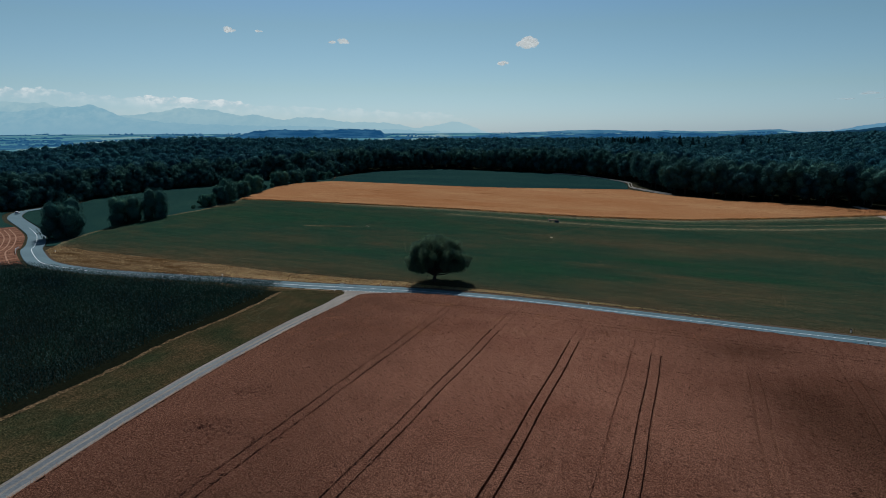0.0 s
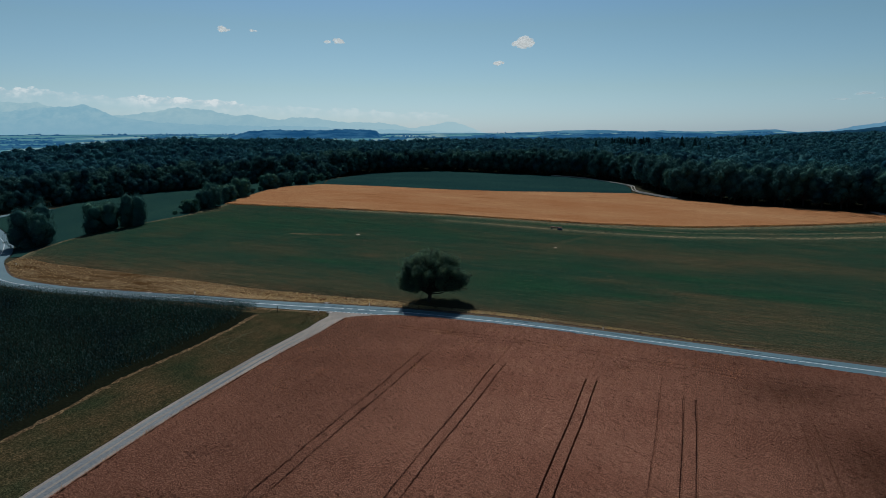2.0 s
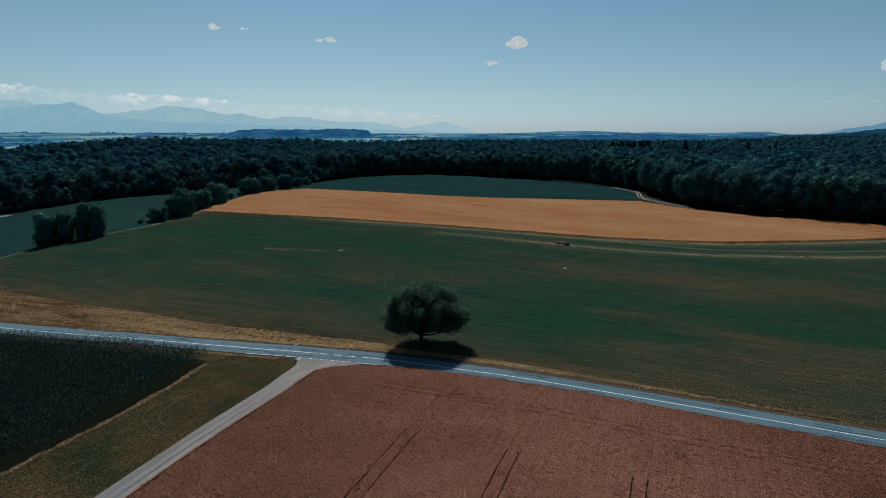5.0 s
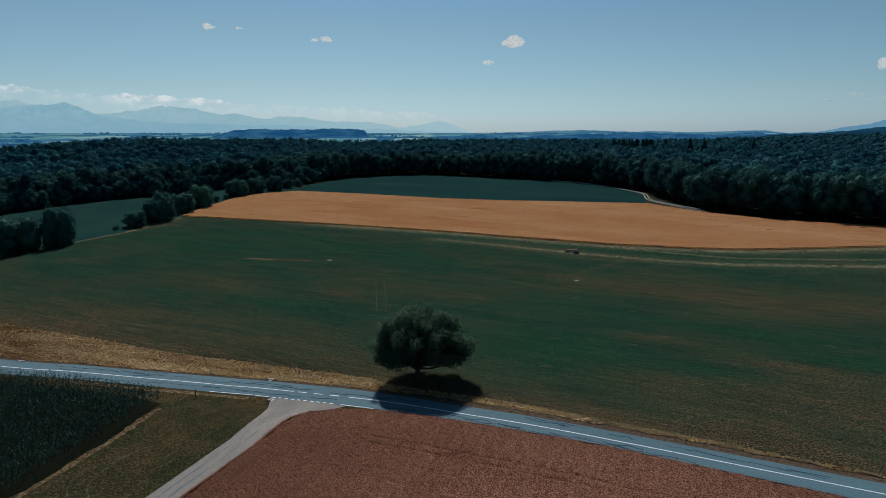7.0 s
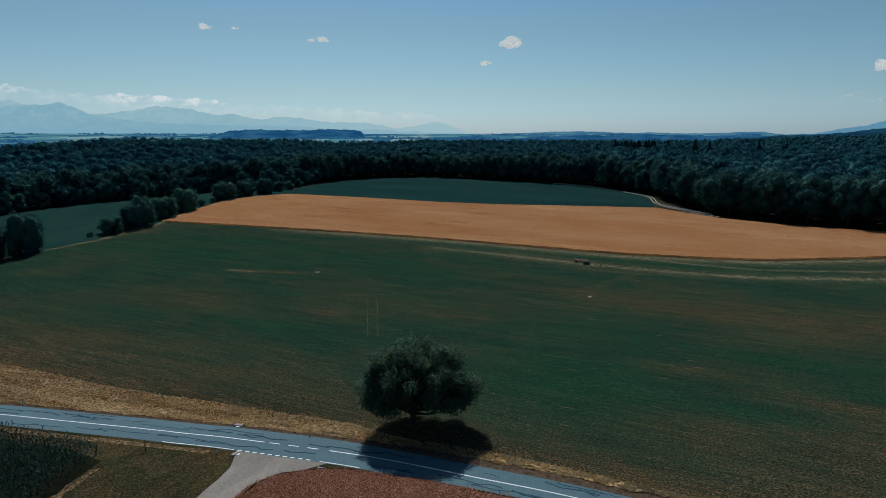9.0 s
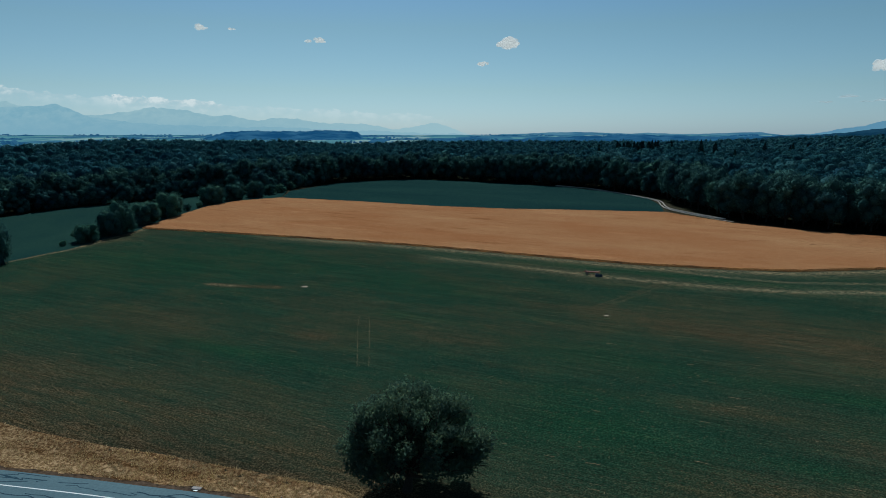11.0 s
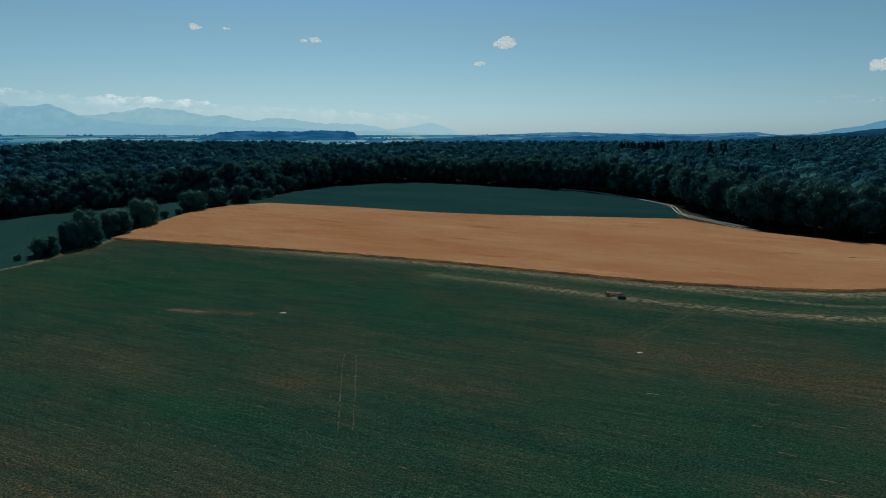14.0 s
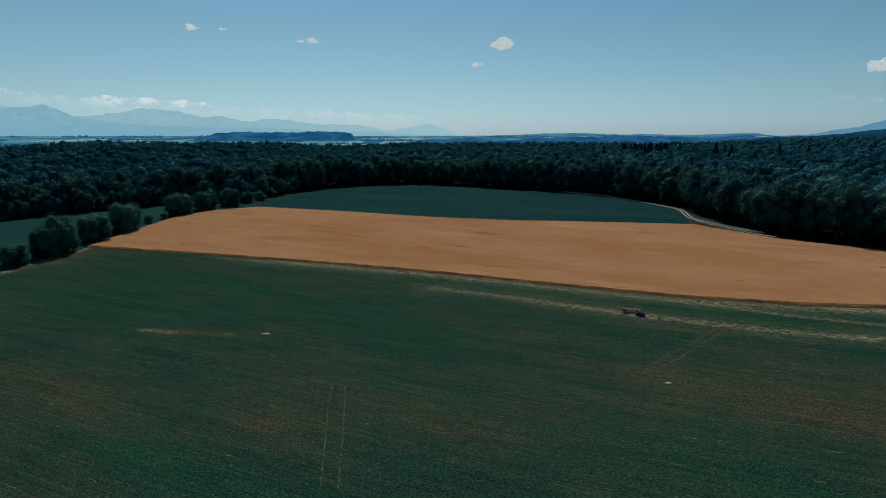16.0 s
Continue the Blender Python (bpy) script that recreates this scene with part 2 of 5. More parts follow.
    ln.new(noise_at(nt, ln, g, 5.0, 6, 0.78), b.inputs["Height"])
    ln.new(b.outputs[0], p.inputs["Normal"])
    return m


M_MEADOW = meadow_material()
M_PAINT = plain("road_paint", (0.62, 0.68, 0.68), 0.6, vary=0.15, scale=2.5)
M_TAR = soil("tar_seal", ((0.3, (0.024, 0.050, 0.072)), (0.7, (0.036, 0.068, 0.092))))
M_CONCRETE = plain("weathered_concrete", (0.26, 0.25, 0.235), 0.85, vary=0.3, scale=3)
M_STONE = plain("sandy_stone", (0.50, 0.42, 0.28), 0.9, vary=0.25, scale=4)
M_BARK = plain("bark", (0.035, 0.030, 0.024), 0.95, vary=0.5, scale=5, bump=0.6)
M_RUST = plain("rusty_red_steel", (0.16, 0.058, 0.038), 0.7, 0.0, 0.5, 4)
M_BLUE = plain("faded_blue_paint", (0.026, 0.050, 0.078), 0.6, 0.0, 0.35, 3)
M_RUBBER = plain("black_rubber", (0.015, 0.015, 0.016), 0.85)
M_DARKPOST = plain("dark_plastic", (0.020, 0.022, 0.025), 0.6)
M_WHITE = plain("white_plastic", (0.72, 0.74, 0.74), 0.5, vary=0.1)
M_STEEL = plain("galvanised_steel", (0.50, 0.52, 0.53), 0.45, 0.6, 0.15)
M_CARPAINT = plain("silver_car_paint", (0.9, 0.92, 0.94), 0.35, 0.0, 0.04)
M_GLASS = plain("dark_car_glass", (0.010, 0.013, 0.016), 0.12)
M_WALNUT = leafy("walnut_leaves", (0.052, 0.098, 0.080), (0.066, 0.116, 0.090), (0.112, 0.158, 0.104), 0.55, 0.5, knee=0.75)
M_BROAD = leafy("broadleaf_foliage", (0.020, 0.058, 0.064), (0.031, 0.082, 0.087), (0.052, 0.118, 0.118), 0.28, 0.10, clumps=1.1)
M_HEDGE = leafy("hedge_foliage", (0.028, 0.080, 0.076), (0.044, 0.114, 0.104), (0.066, 0.136, 0.114), 0.28, 0.10, clumps=1.3)
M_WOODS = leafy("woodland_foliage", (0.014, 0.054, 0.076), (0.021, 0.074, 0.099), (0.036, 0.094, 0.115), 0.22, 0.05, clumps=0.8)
M_FIR = leafy("fir_needles", (0.008, 0.026, 0.030), (0.014, 0.038, 0.042), (0.024, 0.054, 0.056), 0.10, 0.1)
M_CORN = leafy("maize_leaves", (0.006, 0.020, 0.020), (0.012, 0.037, 0.036), (0.072, 0.132, 0.142), 0.15, 0.08, knee=0.80)
M_DRYBLADE = leafy("dry_grass_blades", (0.215, 0.148, 0.074), (0.38, 0.285, 0.152), (0.56, 0.46, 0.29), 0.6, 0.15)
M_GREENBLADE = leafy("grass_blades", (0.020, 0.023, 0.013), (0.040, 0.039, 0.023), (0.105, 0.092, 0.056), 0.25, 0.1, knee=0.7)


# ---- mesh helpers ----
def fast_mesh(name, verts, faces, mat, smooth=False):
    """A mesh from an array of points and a list of face arrays, each of one corner count."""
    me = bpy.data.meshes.new(name)
    verts = np.asarray(verts, np.float32)
    groups = [np.asarray(f, np.int32) for f in (faces if isinstance(faces, list) else [faces]) if len(f)]
    me.vertices.add(len(verts))
    me.vertices.foreach_set("co", verts.ravel())
    total = sum(f.size for f in groups)
    me.loops.add(total)
    me.loops.foreach_set("vertex_index", np.concatenate([f.ravel() for f in groups]))
    counts = np.concatenate([np.full(len(f), f.shape[1], np.int32) for f in groups])
    me.polygons.add(len(counts))
    me.polygons.foreach_set("loop_start", (np.cumsum(counts) - counts).astype(np.int32))
    me.polygons.foreach_set("use_smooth", np.full(len(counts), smooth))
    me.update(calc_edges=True)
    me.validate()
    if mat:
        me.materials.append(mat)
    return me


def part(name, me, parent, label="", m=None):
    ob = new(name, me)
    ob.parent = parent
    if m is not None:
        ob.matrix_basis = m
    return tagged(ob, label)


def grid_faces(nu, nv):
    i = np.arange((nu - 1) * (nv - 1))
    a = (i // (nv - 1)) * nv + i % (nv - 1)
    return np.stack([a, a + nv, a + nv + 1, a + 1], 1)


def smooth01(v):
    v = np.clip(v, 0, 1)
    return v * v * (3 - 2 * v)


def resample(line, n):
    p = np.array(line, float)
    d = np.r_[0, np.cumsum(np.hypot(*np.diff(p, axis=0).T))]
    s = np.linspace(0, d[-1], n)
    return np.stack([np.interp(s, d, p[:, 0]), np.interp(s, d, p[:, 1])], 1)


def spline(line, step=1.0):
    """A smooth line (Catmull-Rom) through the given points."""
    p = np.array(line, float)
    p = np.r_[[2 * p[0] - p[1]], p, [2 * p[-1] - p[-2]]]
    out = []
    for a, b, c, d in zip(p, p[1:], p[2:], p[3:]):
        n = max(2, int(np.hypot(*(c - b)) / step))
        t = np.linspace(0, 1, n, endpoint=False)[:, None]
        out.append(0.5 * (2 * b + (c - a) * t + (2 * a - 5 * b + 4 * c - d) * t**2 + (3 * b - a - 3 * c + d) * t**3))
    return np.concatenate(out + [p[-2:-1]])


def lumps(x, y, scale, seed=0.0):
    """Cheap smooth waves in -1..1, at about the given wavelength."""
    a = np.sin(x / scale * 6.28 + 1.7 * np.sin(y / scale * 4.1 + seed) + seed)
    b = np.sin(y / scale * 5.4 + 1.3 * np.sin(x / scale * 3.3 + 2 * seed) + 1.3 * seed)
    return 0.5 * (a + b)


ROAD_X = (-101, -70, -60, -42, -32, -23, -6, 8.5, 19.3, 43, 66, 120)
ROAD_Y = (16, 8.2, 7.2, 3.9, 1.5, -1, -7.1, -13.8, -18.8, -30.9, -42.6, -70)


def relief(x, y):
    """The height of the ground."""
    x, y = np.asarray(x, float), np.asarray(y, float)
    left = -5.0 * smooth01((-x - 116) / 45) * smooth01((y - 30) / 60) * (1 - smooth01((y - 300) / 250)) - 3.0 * smooth01((-x - 170) / 120) * smooth01((y - 30) / 60)
    back = 4.0 * smooth01((y - 420) / 700)
    rise = 3.0 * smooth01((y - 60) / 320)
    right = 9.5 * smooth01((x - 460) / 400) * smooth01((y - 100) / 500)
    far = -26.0 * smooth01((y - 1000) / 500)
    off = (y - np.interp(x, ROAD_X, ROAD_Y)) * 0.95
    dip = -1.5 * np.exp(-(((x + 35) / 36) ** 2)) * np.exp(-((np.maximum(np.abs(off) - 4.5, 0) / 6) ** 2))
    swell = 10.0 * smooth01((y - 360) / 240) * smooth01((x + 575) / 150) * (1 - smooth01((x + 330) / 250))
    fall = -9.0 * smooth01((-x - 300) / 160) * smooth01((y - 330) / 200)
    return left + back + rise + right + far + dip + swell + fall


def patch(south, north, west, east, step, lift=0.05, rough=0.0, skirt=0.0, seed=1):
    """A sheet between four edge lines (each from its west or south end). Returns points and faces."""
    nu = max(2, int(max(np.hypot(*np.diff(np.array(e, float), axis=0).T).sum() for e in (south, north)) / step))
    nv = max(2, int(max(np.hypot(*np.diff(np.array(e, float), axis=0).T).sum() for e in (west, east)) / step))
    s, n, w, e = resample(south, nu), resample(north, nu), resample(west, nv), resample(east, nv)
    u, v = np.linspace(0, 1, nu)[:, None, None], np.linspace(0, 1, nv)[None, :, None]
    p = (1 - v) * s[:, None] + v * n[:, None] + (1 - u) * w[None] + u * e[None]
    p = p - ((1 - u) * (1 - v) * s[0] + u * (1 - v) * s[-1] + (1 - u) * v * n[0] + u * v * n[-1])
    rng = np.random.default_rng(seed)
    z = relief(p[..., 0], p[..., 1]) + lift
    if rough:
        inner = np.zeros((nu, nv))
        inner[1:-1, 1:-1] = 1
        p = p + (rng.random(p.shape) - 0.5) * step * 0.6 * inner[..., None]
        z = z + rng.normal(0, rough, z.shape)
    pts = np.concatenate([p, z[..., None]], -1)
    faces = grid_faces(nu, nv)
    flat = pts.reshape(-1, 3)
    if skirt:
        ring = np.r_[np.arange(nu) * nv, (nu - 1) * nv + np.arange(1, nv), np.arange(nu - 2, -1, -1) * nv + nv - 1, np.arange(nv - 2, 0, -1)]
        low = flat[ring].copy()
        low[:, 2] -= skirt
        k, m = len(flat), len(ring)
        j = np.arange(m)
        wall = np.stack([ring, k + j, k + (j + 1) % m, ring[(j + 1) % m]], 1)
        flat, faces = np.concatenate([flat, low]), np.concatenate([faces, wall[:, ::-1]])
    return flat, faces, (nu, nv)


def sheet(name, edges, step, mat, label, category, kind="structure", **more):
    v, f, _ = patch(*edges, step, **more)
    return tagged(new(name, fast_mesh(name, v, f, mat, smooth=True)), label, category, kind=kind)


def ribbon(line, half, lift, offset=0.0, a=None, b=None, thick=0.0):
    """A strip along a line of points, of half width; offset to its left. a, b: from and to, in metres along it."""
    p = np.array(line, float)
    d = np.r_[0, np.cumsum(np.hypot(*np.diff(p, axis=0).T))]
    if a is not None:
        s = np.r_[a, d[(d > a) & (d < b)], b]
        p, d = np.stack([np.interp(s, d, p[:, 0]), np.interp(s, d, p[:, 1])], 1), s
    t = np.gradient(p, axis=0)
    t /= np.hypot(*t.T)[:, None]
    n = np.stack([-t[:, 1], t[:, 0]], 1)
    l, r = p + n * (offset + half), p + n * (offset - half)
    k = len(p)
    top = np.concatenate([np.c_[l, relief(l[:, 0], l[:, 1]) + lift], np.c_[r, relief(r[:, 0], r[:, 1]) + lift]])
    i = np.arange(k - 1)
    f = np.stack([i + k, i + k + 1, i + 1, i], 1)
    if thick:
        low = top - (0, 0, thick)
        sides = np.concatenate([np.stack([i, i + 1, i + 1 + 2 * k, i + 2 * k], 1), np.stack([i + 1 + k, i + k, i + 3 * k, i + 1 + 3 * k], 1)])
        top, f = np.concatenate([top, low]), np.concatenate([f, sides])
    return top, f


def inside(poly, x, y):
    p = np.array(poly, float)
    c = np.zeros(np.shape(x), bool)
    for (x0, y0), (x1, y1) in zip(p, np.roll(p, -1, 0)):
        if y0 != y1:
            c ^= ((y0 > y) != (y1 > y)) & (x < (x1 - x0) * (y - y0) / (y1 - y0) + x0)
    return c


def unit(v):
    return v / np.maximum(np.linalg.norm(v, axis=-1, keepdims=True), 1e-9)


def leaves(rng, centers, normals, size, aspect=0.6, jitter=0.9):
    """Rhombic leaf faces about the given centres. Returns points and faces."""
    n = unit(normals + rng.normal(0, jitter, normals.shape))
    side = unit(np.cross(n, rng.normal(0, 1, n.shape)))
    up = np.cross(n, side)
    s = np.asarray(size)[:, None]
    bend = n * s * 0.18
    v = np.stack([centers - up * s, centers + side * s * aspect + bend, centers + up * s, centers - side * s * aspect + bend], 1)
    return v.reshape(-1, 3), np.arange(4 * len(centers)).reshape(-1, 4)


def tube(points, radii, sides=7):
    """A tapered tube through points."""
    p, out = np.array(points, float), []
    for i in range(len(p)):
        t = unit(p[min(i + 1, len(p) - 1)] - p[max(i - 1, 0)])
        a = unit(np.cross(t, (0.31, 0.87, 0.39)))
        b = np.cross(t, a)
        w = np.linspace(0, 2 * np.pi, sides, endpoint=False)[:, None]
        out.append(p[i] + radii[i] * (np.cos(w) * a + np.sin(w) * b))
    k = np.arange((len(p) - 1) * sides)
    r, c = k // sides, k % sides
    f = np.stack([r * sides + c, r * sides + (c + 1) % sides, (r + 1) * sides + (c + 1) % sides, (r + 1) * sides + c], 1)
    return np.concatenate(out), f


def joined(pieces):
    vs, fs, k = [], {}, 0
    for v, f in pieces:
        fs.setdefault(f.shape[1], []).append(f + k)
        vs.append(v)
        k += len(v)
    return np.concatenate(vs), [np.concatenate(f) for f in fs.values()]


def box(cx, cy, cz, sx, sy, sz, turn=0.0, bevel=0.0):
    """A box standing about its centre, its top edges drawn in by bevel."""
    c, s = math.cos(turn), math.sin(turn)
    v = []
    for z, k in ((-0.5, 0), (0.5 - (bevel / sz if sz else 0), 0), (0.5, bevel)):
        for x, y in ((-1, -1), (1, -1), (1, 1), (-1, 1)):
            a, b = x * (sx / 2 - k), y * (sy / 2 - k)
            v.append((cx + a * c - b * s, cy + a * s + b * c, cz + z * sz))
    f = [[3, 2, 1, 0], [8, 9, 10, 11]]
    for r in (0, 4):
        f += [[r + i, r + (i + 1) % 4, r + 4 + (i + 1) % 4, r + 4 + i] for i in range(4)]
    return np.array(v, float), np.array(f)


# ---- the ground ----
gx = np.unique(np.r_[np.linspace(-4600, -700, 40), np.linspace(-700, 900, 81), np.linspace(-255, 105, 91), np.linspace(900, 4600, 38)])
gy = np.unique(np.r_[np.linspace(-900, -250, 14), np.linspace(-250, 1300, 78), np.linspace(-75, 240, 80), np.linspace(1300, 4600, 60)])
X, Y = np.meshgrid(gx, gy, indexing="ij")
v = np.stack([X, Y, relief(X, Y) - np.where((np.abs(Y - np.interp(X, ROAD_X, ROAD_Y)) * 0.92 < 10) & (X > -105), 0.12, 0.25)], -1).reshape(-1, 3)
tagged(new("ground", fast_mesh("ground", v, grid_faces(len(gx), len(gy)), M_GROUND, True)),
       "dark grass and earth under the fields, reaching the horizon", "ground", kind="structure")

ROADLINE = spline([(330, -182), (200, -112), (120, -70), (87, -53), (66, -42.6), (43, -30.9), (19.3, -18.8), (8.5, -13.8), (-6, -7.1),
                   (-23, -1.0), (-32, 1.5), (-42, 3.9), (-60, 7.2), (-70, 8.4), (-88, 12), (-101, 16), (-118, 25), (-131, 40), (-148, 66), (-171, 106),
                   (-190, 131), (-210, 155), (-224, 173), (-233, 190), (-235, 200), (-230, 212), (-222, 226)], 1.0)[::-1]

# the road, with its paint and seams
road = new("road")
tagged(road, "grey-blue worn asphalt country road with white lines", "road", kind="structure")
broader = (3.0 + 0.35 * smooth01((-ROADLINE[:, 0] - 104) / 20) - 0.15 * smooth01((ROADLINE[:, 0] + 15) / 15))[:, None]      # wider round the bend
aside = (-0.27 * smooth01((ROADLINE[:, 0] + 15) / 15))[:, None]                 # the paint lies off the middle there
v, f = joined([ribbon(ROADLINE, broader / 4, 0.06, broader * q + aside, thick=0.3) for q in (-0.75, -0.25, 0.25, 0.75)])
part("asphalt", fast_mesh("asphalt", v, f, M_ASPHALT, False), road)
dist = np.r_[0, np.cumsum(np.hypot(*np.diff(ROADLINE, axis=0).T))]


def along(x):
    """The length along the road at which it comes to that x."""
    return float(np.interp(x, ROADLINE[:, 0], dist))


def stripe(name, x0, x1, offset, half, mat, lift=0.066):
    v, f = ribbon(ROADLINE, half, lift, offset, along(x0), along(x1))
    part(name, fast_mesh(name, v, f, mat), road)


stripe("centre_line", -190, -19.9, 0, 0.09, M_PAINT)
for k in range(3):
    stripe("centre_dash", -19.2 + 2.75 * k, -17.7 + 2.75 * k, 0, 0.09, M_PAINT)
stripe("centre_dash", -15.6, -15.2, 0, 0.09, M_PAINT)
stripe("centre_line", -10.6, 300, 0, 0.09, M_PAINT)
stripe("edge_line", -33.4, -22.7, -2.84, 0.08, M_PAINT)
for k in range(10):
    stripe("edge_dash", -22.1 + 1.08 * k, -21.5 + 1.08 * k, -2.84, 0.1, M_PAINT)
stripe("edge_line", -10.5, -5.2, -2.84, 0.08, M_PAINT)
rng = np.random.default_rng(5)
for k in range(60):
    x0 = rng.uniform(-75, 90)
    off, n = float(rng.choice((-1.5, 1.4))) + rng.normal(0, 0.45), int(rng.integers(3, 10))
    line = []
    s = along(x0)
    for j in range(n):
        q = s + j * rng.uniform(0.8, 1.6)
        c = np.array([np.interp(q, dist, ROADLINE[:, 0]), np.interp(q, dist, ROADLINE[:, 1])])
        line.append(c + (0.27 * (off + rng.normal(0, 0.22)), 0.96 * (off + rng.normal(0, 0.22))))
    v, f = ribbon(line, rng.uniform(0.05, 0.12), 0.0645)
    part("tar_seam", fast_mesh("tar_seam", v, f, M_TAR), road)

# ---- fields ----
LANE_W = [(-57.9, -170.0), (-53.1, -118.0), (-49.4, -98.0), (-47.6, -89.8), (-45.2, -80.2), (-40.0, -61.9), (-35.0, -47.0), (-31.0, -35.8), (-24.8, -20.5), (-22.9, -13), (-22.6, -9), (-23.2, -3.8)]
LANE_E = [(-54.9, -170.0), (-49.8, -118.0), (-46.7, -100.7), (-45.1, -93.4), (-42.9, -84.0), (-39.9, -72.8), (-36.4, -61.0), (-30.4, -44.0), (-26.3, -33.7), (-21.3, -22.3), (-18.9, -14.5), (-16, -11.3), (-10.6, -8.6)]
sheet("lane", ([LANE_W[0], LANE_E[0]], [LANE_W[-1], (-17, -6.0), LANE_E[-1]], LANE_W, LANE_E), 0.7, M_LANE, "pale gravel farm lane joining the road", "lane", lift=0.05)
M_RUT = soil("trodden_gravel", ((0.3, (0.122, 0.139, 0.148)), (0.7, (0.186, 0.202, 0.206))), broad=(0.2, ((0.4, (0.8, 0.82, 0.85)), (0.6, (1.15, 1.12, 1.1))), 1.0, (1, 6, 1), -0.3), fine_scale=3.0, bump=(12, 0.3, 0.02))
mid_lane = (resample(LANE_W[:10], 160) + resample(LANE_E[:10], 160)) / 2
for off in (-0.62, 0.62):
    rv, rf = ribbon(mid_lane, 0.40 * np.clip(np.linspace(3.2, 0.05, len(mid_lane)), 0, 1)[:, None], 0.056, off)
    rv[:, :2] += np.random.default_rng(12).normal(0, 0.05, (len(rv), 2))
    tagged(new("wheel_rut", fast_mesh("wheel_rut", rv, rf, M_RUT)), "smooth blue-grey wheel rut along the gravel lane", "track", kind="structure")
STRIP_N = [(-137, 62), (-117, 46.5), (-106, 41.5), (-80, 29.2), (-66, 23.5), (-53, 17.8), (-31, 8.7), (-11.3, 0.3), (-5, -1.6), (9, -7.9), (20, -13.4), (36, -22.0), (60, -35), (110, -61.0), (200, -107)]
NORTHSIDE = STRIP_N + [(330, -175)]
MEADOW_W = [(-137, 62), (-150, 88), (-151, 112), (-146, 127), (-134, 135), (-126, 140), (-117.5, 152), (-114.7, 171), (-111, 184), (-110, 196)]
MEADOW_N = [(-110, 196), (-58, 178), (-20, 163.5), (12, 149.5), (44, 133), (68, 121.5), (94, 113), (113, 109.5), (160, 113), (200, 120), (330, 105)]
v, f, _ = patch(NORTHSIDE, MEADOW_N, MEADOW_W, [(330, -175), (330, 105)], 1.5, lift=0.06)
me = fast_mesh("meadow", v, f, M_MEADOW, True)


def near_line(x, y, line, width):
    """1 on a line of points, falling to 0 at the given distance from it."""
    p = resample(line, 60)
    d = np.full(len(x), 1e9)
    for q in p:
        d = np.minimum(d, (x - q[0]) ** 2 + (y - q[1]) ** 2)
    return np.clip(1 - np.sqrt(d) / width, 0, 1)


mx, my = v[:, 0], v[:, 1]
sx, sy = np.array(NORTHSIDE, float).T
nx, ny = np.array(MEADOW_N, float).T
south, north = my - np.interp(mx, sx, sy), np.interp(mx, nx, ny) - my
dry = np.exp(-np.maximum(south - 3.0, 0) / 8.0) + 0.5 * np.exp(-np.maximum(north, 0) / 3.0) * (0.3 + 0.7 * smooth01((mx + 60) / 60))
SWATH = [(8, 133), (26, 123), (39, 115), (55, 105), (66, 99.5), (80, 92.5), (96, 87), (140, 82), (200, 86)]
straw = 1.45 * near_line(mx, my, SWATH, 2.5) * (0.35 + 0.65 * smooth01((mx - 5) / 60)) + 0.30 * near_line(mx, my, SWATH, 9.0)
straw += 0.95 * near_line(mx, my, [(56, 122.5), (78, 111), (87, 104), (103, 96), (140, 92), (200, 96)], 2.0)
straw += (0.95 * np.exp(-((north - 3.0) / 2.6) ** 2) + 0.22 * np.exp(-((north - 6) / 5) ** 2)) * smooth01((mx + 75) / 50)
straw = np.clip(straw + 0.9 * near_line(mx, my, [(-54, 101.5), (-46, 99)], 1.4) + 1.2 * near_line(mx, my, MEADOW_W, 3.8), 0, 1)
dry += 1.3 * near_line(mx, my, [(-54, 101.5), (-46, 99), (-35, 97)], 2.2) + 0.25 * near_line(mx, my, [(70, 98), (57, 86), (43, 73)], 2.5)


def blob(cx, cy, a, b):
    """A soft round, drawn out along the rows."""
    u, w = (mx - cx) * math.cos(ROW) + (my - cy) * math.sin(ROW), (my - cy) * math.cos(ROW) - (mx - cx) * math.sin(ROW)
    return np.exp(-((u / a) ** 2) - (w / b) ** 2)


dry += 0.28 * near_line(mx, my, [(-70, 36), (-40, 25), (-20, 19)], 1.6)
for cx, cy, a, b, k in ((62, -15, 26, 9, 0.75), (64, 3.5, 16, 2.5, 0.60), (92, 42, 46, 15, 0.62), (47, 18.6, 7, 2.2, 0.6), (-70, 42, 34, 12, 0.30), (-20, 56.6, 6, 3, 0.6), (13.4, 51.4, 9, 3, 0.5),
                        (4, 61, 24, 7, 0.36), (54, 62, 30, 9, 0.45), (-112, 165, 6, 12, 0.6), (-50, 70, 26, 9, 0.30), (30, 92, 20, 5, 0.25), (100, -20, 40, 12, 0.5), (40, 0, 8, 2.5, 0.4)):
    dry += k * blob(cx, cy, a, b)
green = np.zeros(len(mx))
for cx, cy, a, b, k in ((26, 14, 19, 13, 0.9), (70, 21, 20, 5, 0.9), (84, 1, 22, 4.5, 0.9), (50, 2, 8, 3, 0.8), (-33, 48, 18, 3, 0.8), (35, 41, 18, 7, 0.6), (-80, 130, 40, 20, 0.6), (0, 100, 30, 12, 0.45),
                        (70, 108, 50, 3.5, 0.8), (-2, 70, 9, 3, 0.5), (-40, 130, 40, 14, 0.5)):
    green = np.maximum(green, k * blob(cx, cy, a, b))
dry += 0.9 * near_line(mx, my, MEADOW_W, 2.2)
dry = np.clip(dry, 0, 1)
att = me.color_attributes.new("dryness", "FLOAT_COLOR", "POINT")
att.data.foreach_set("color", np.c_[dry, straw, green, np.ones(len(dry))].ravel().astype(np.float32))
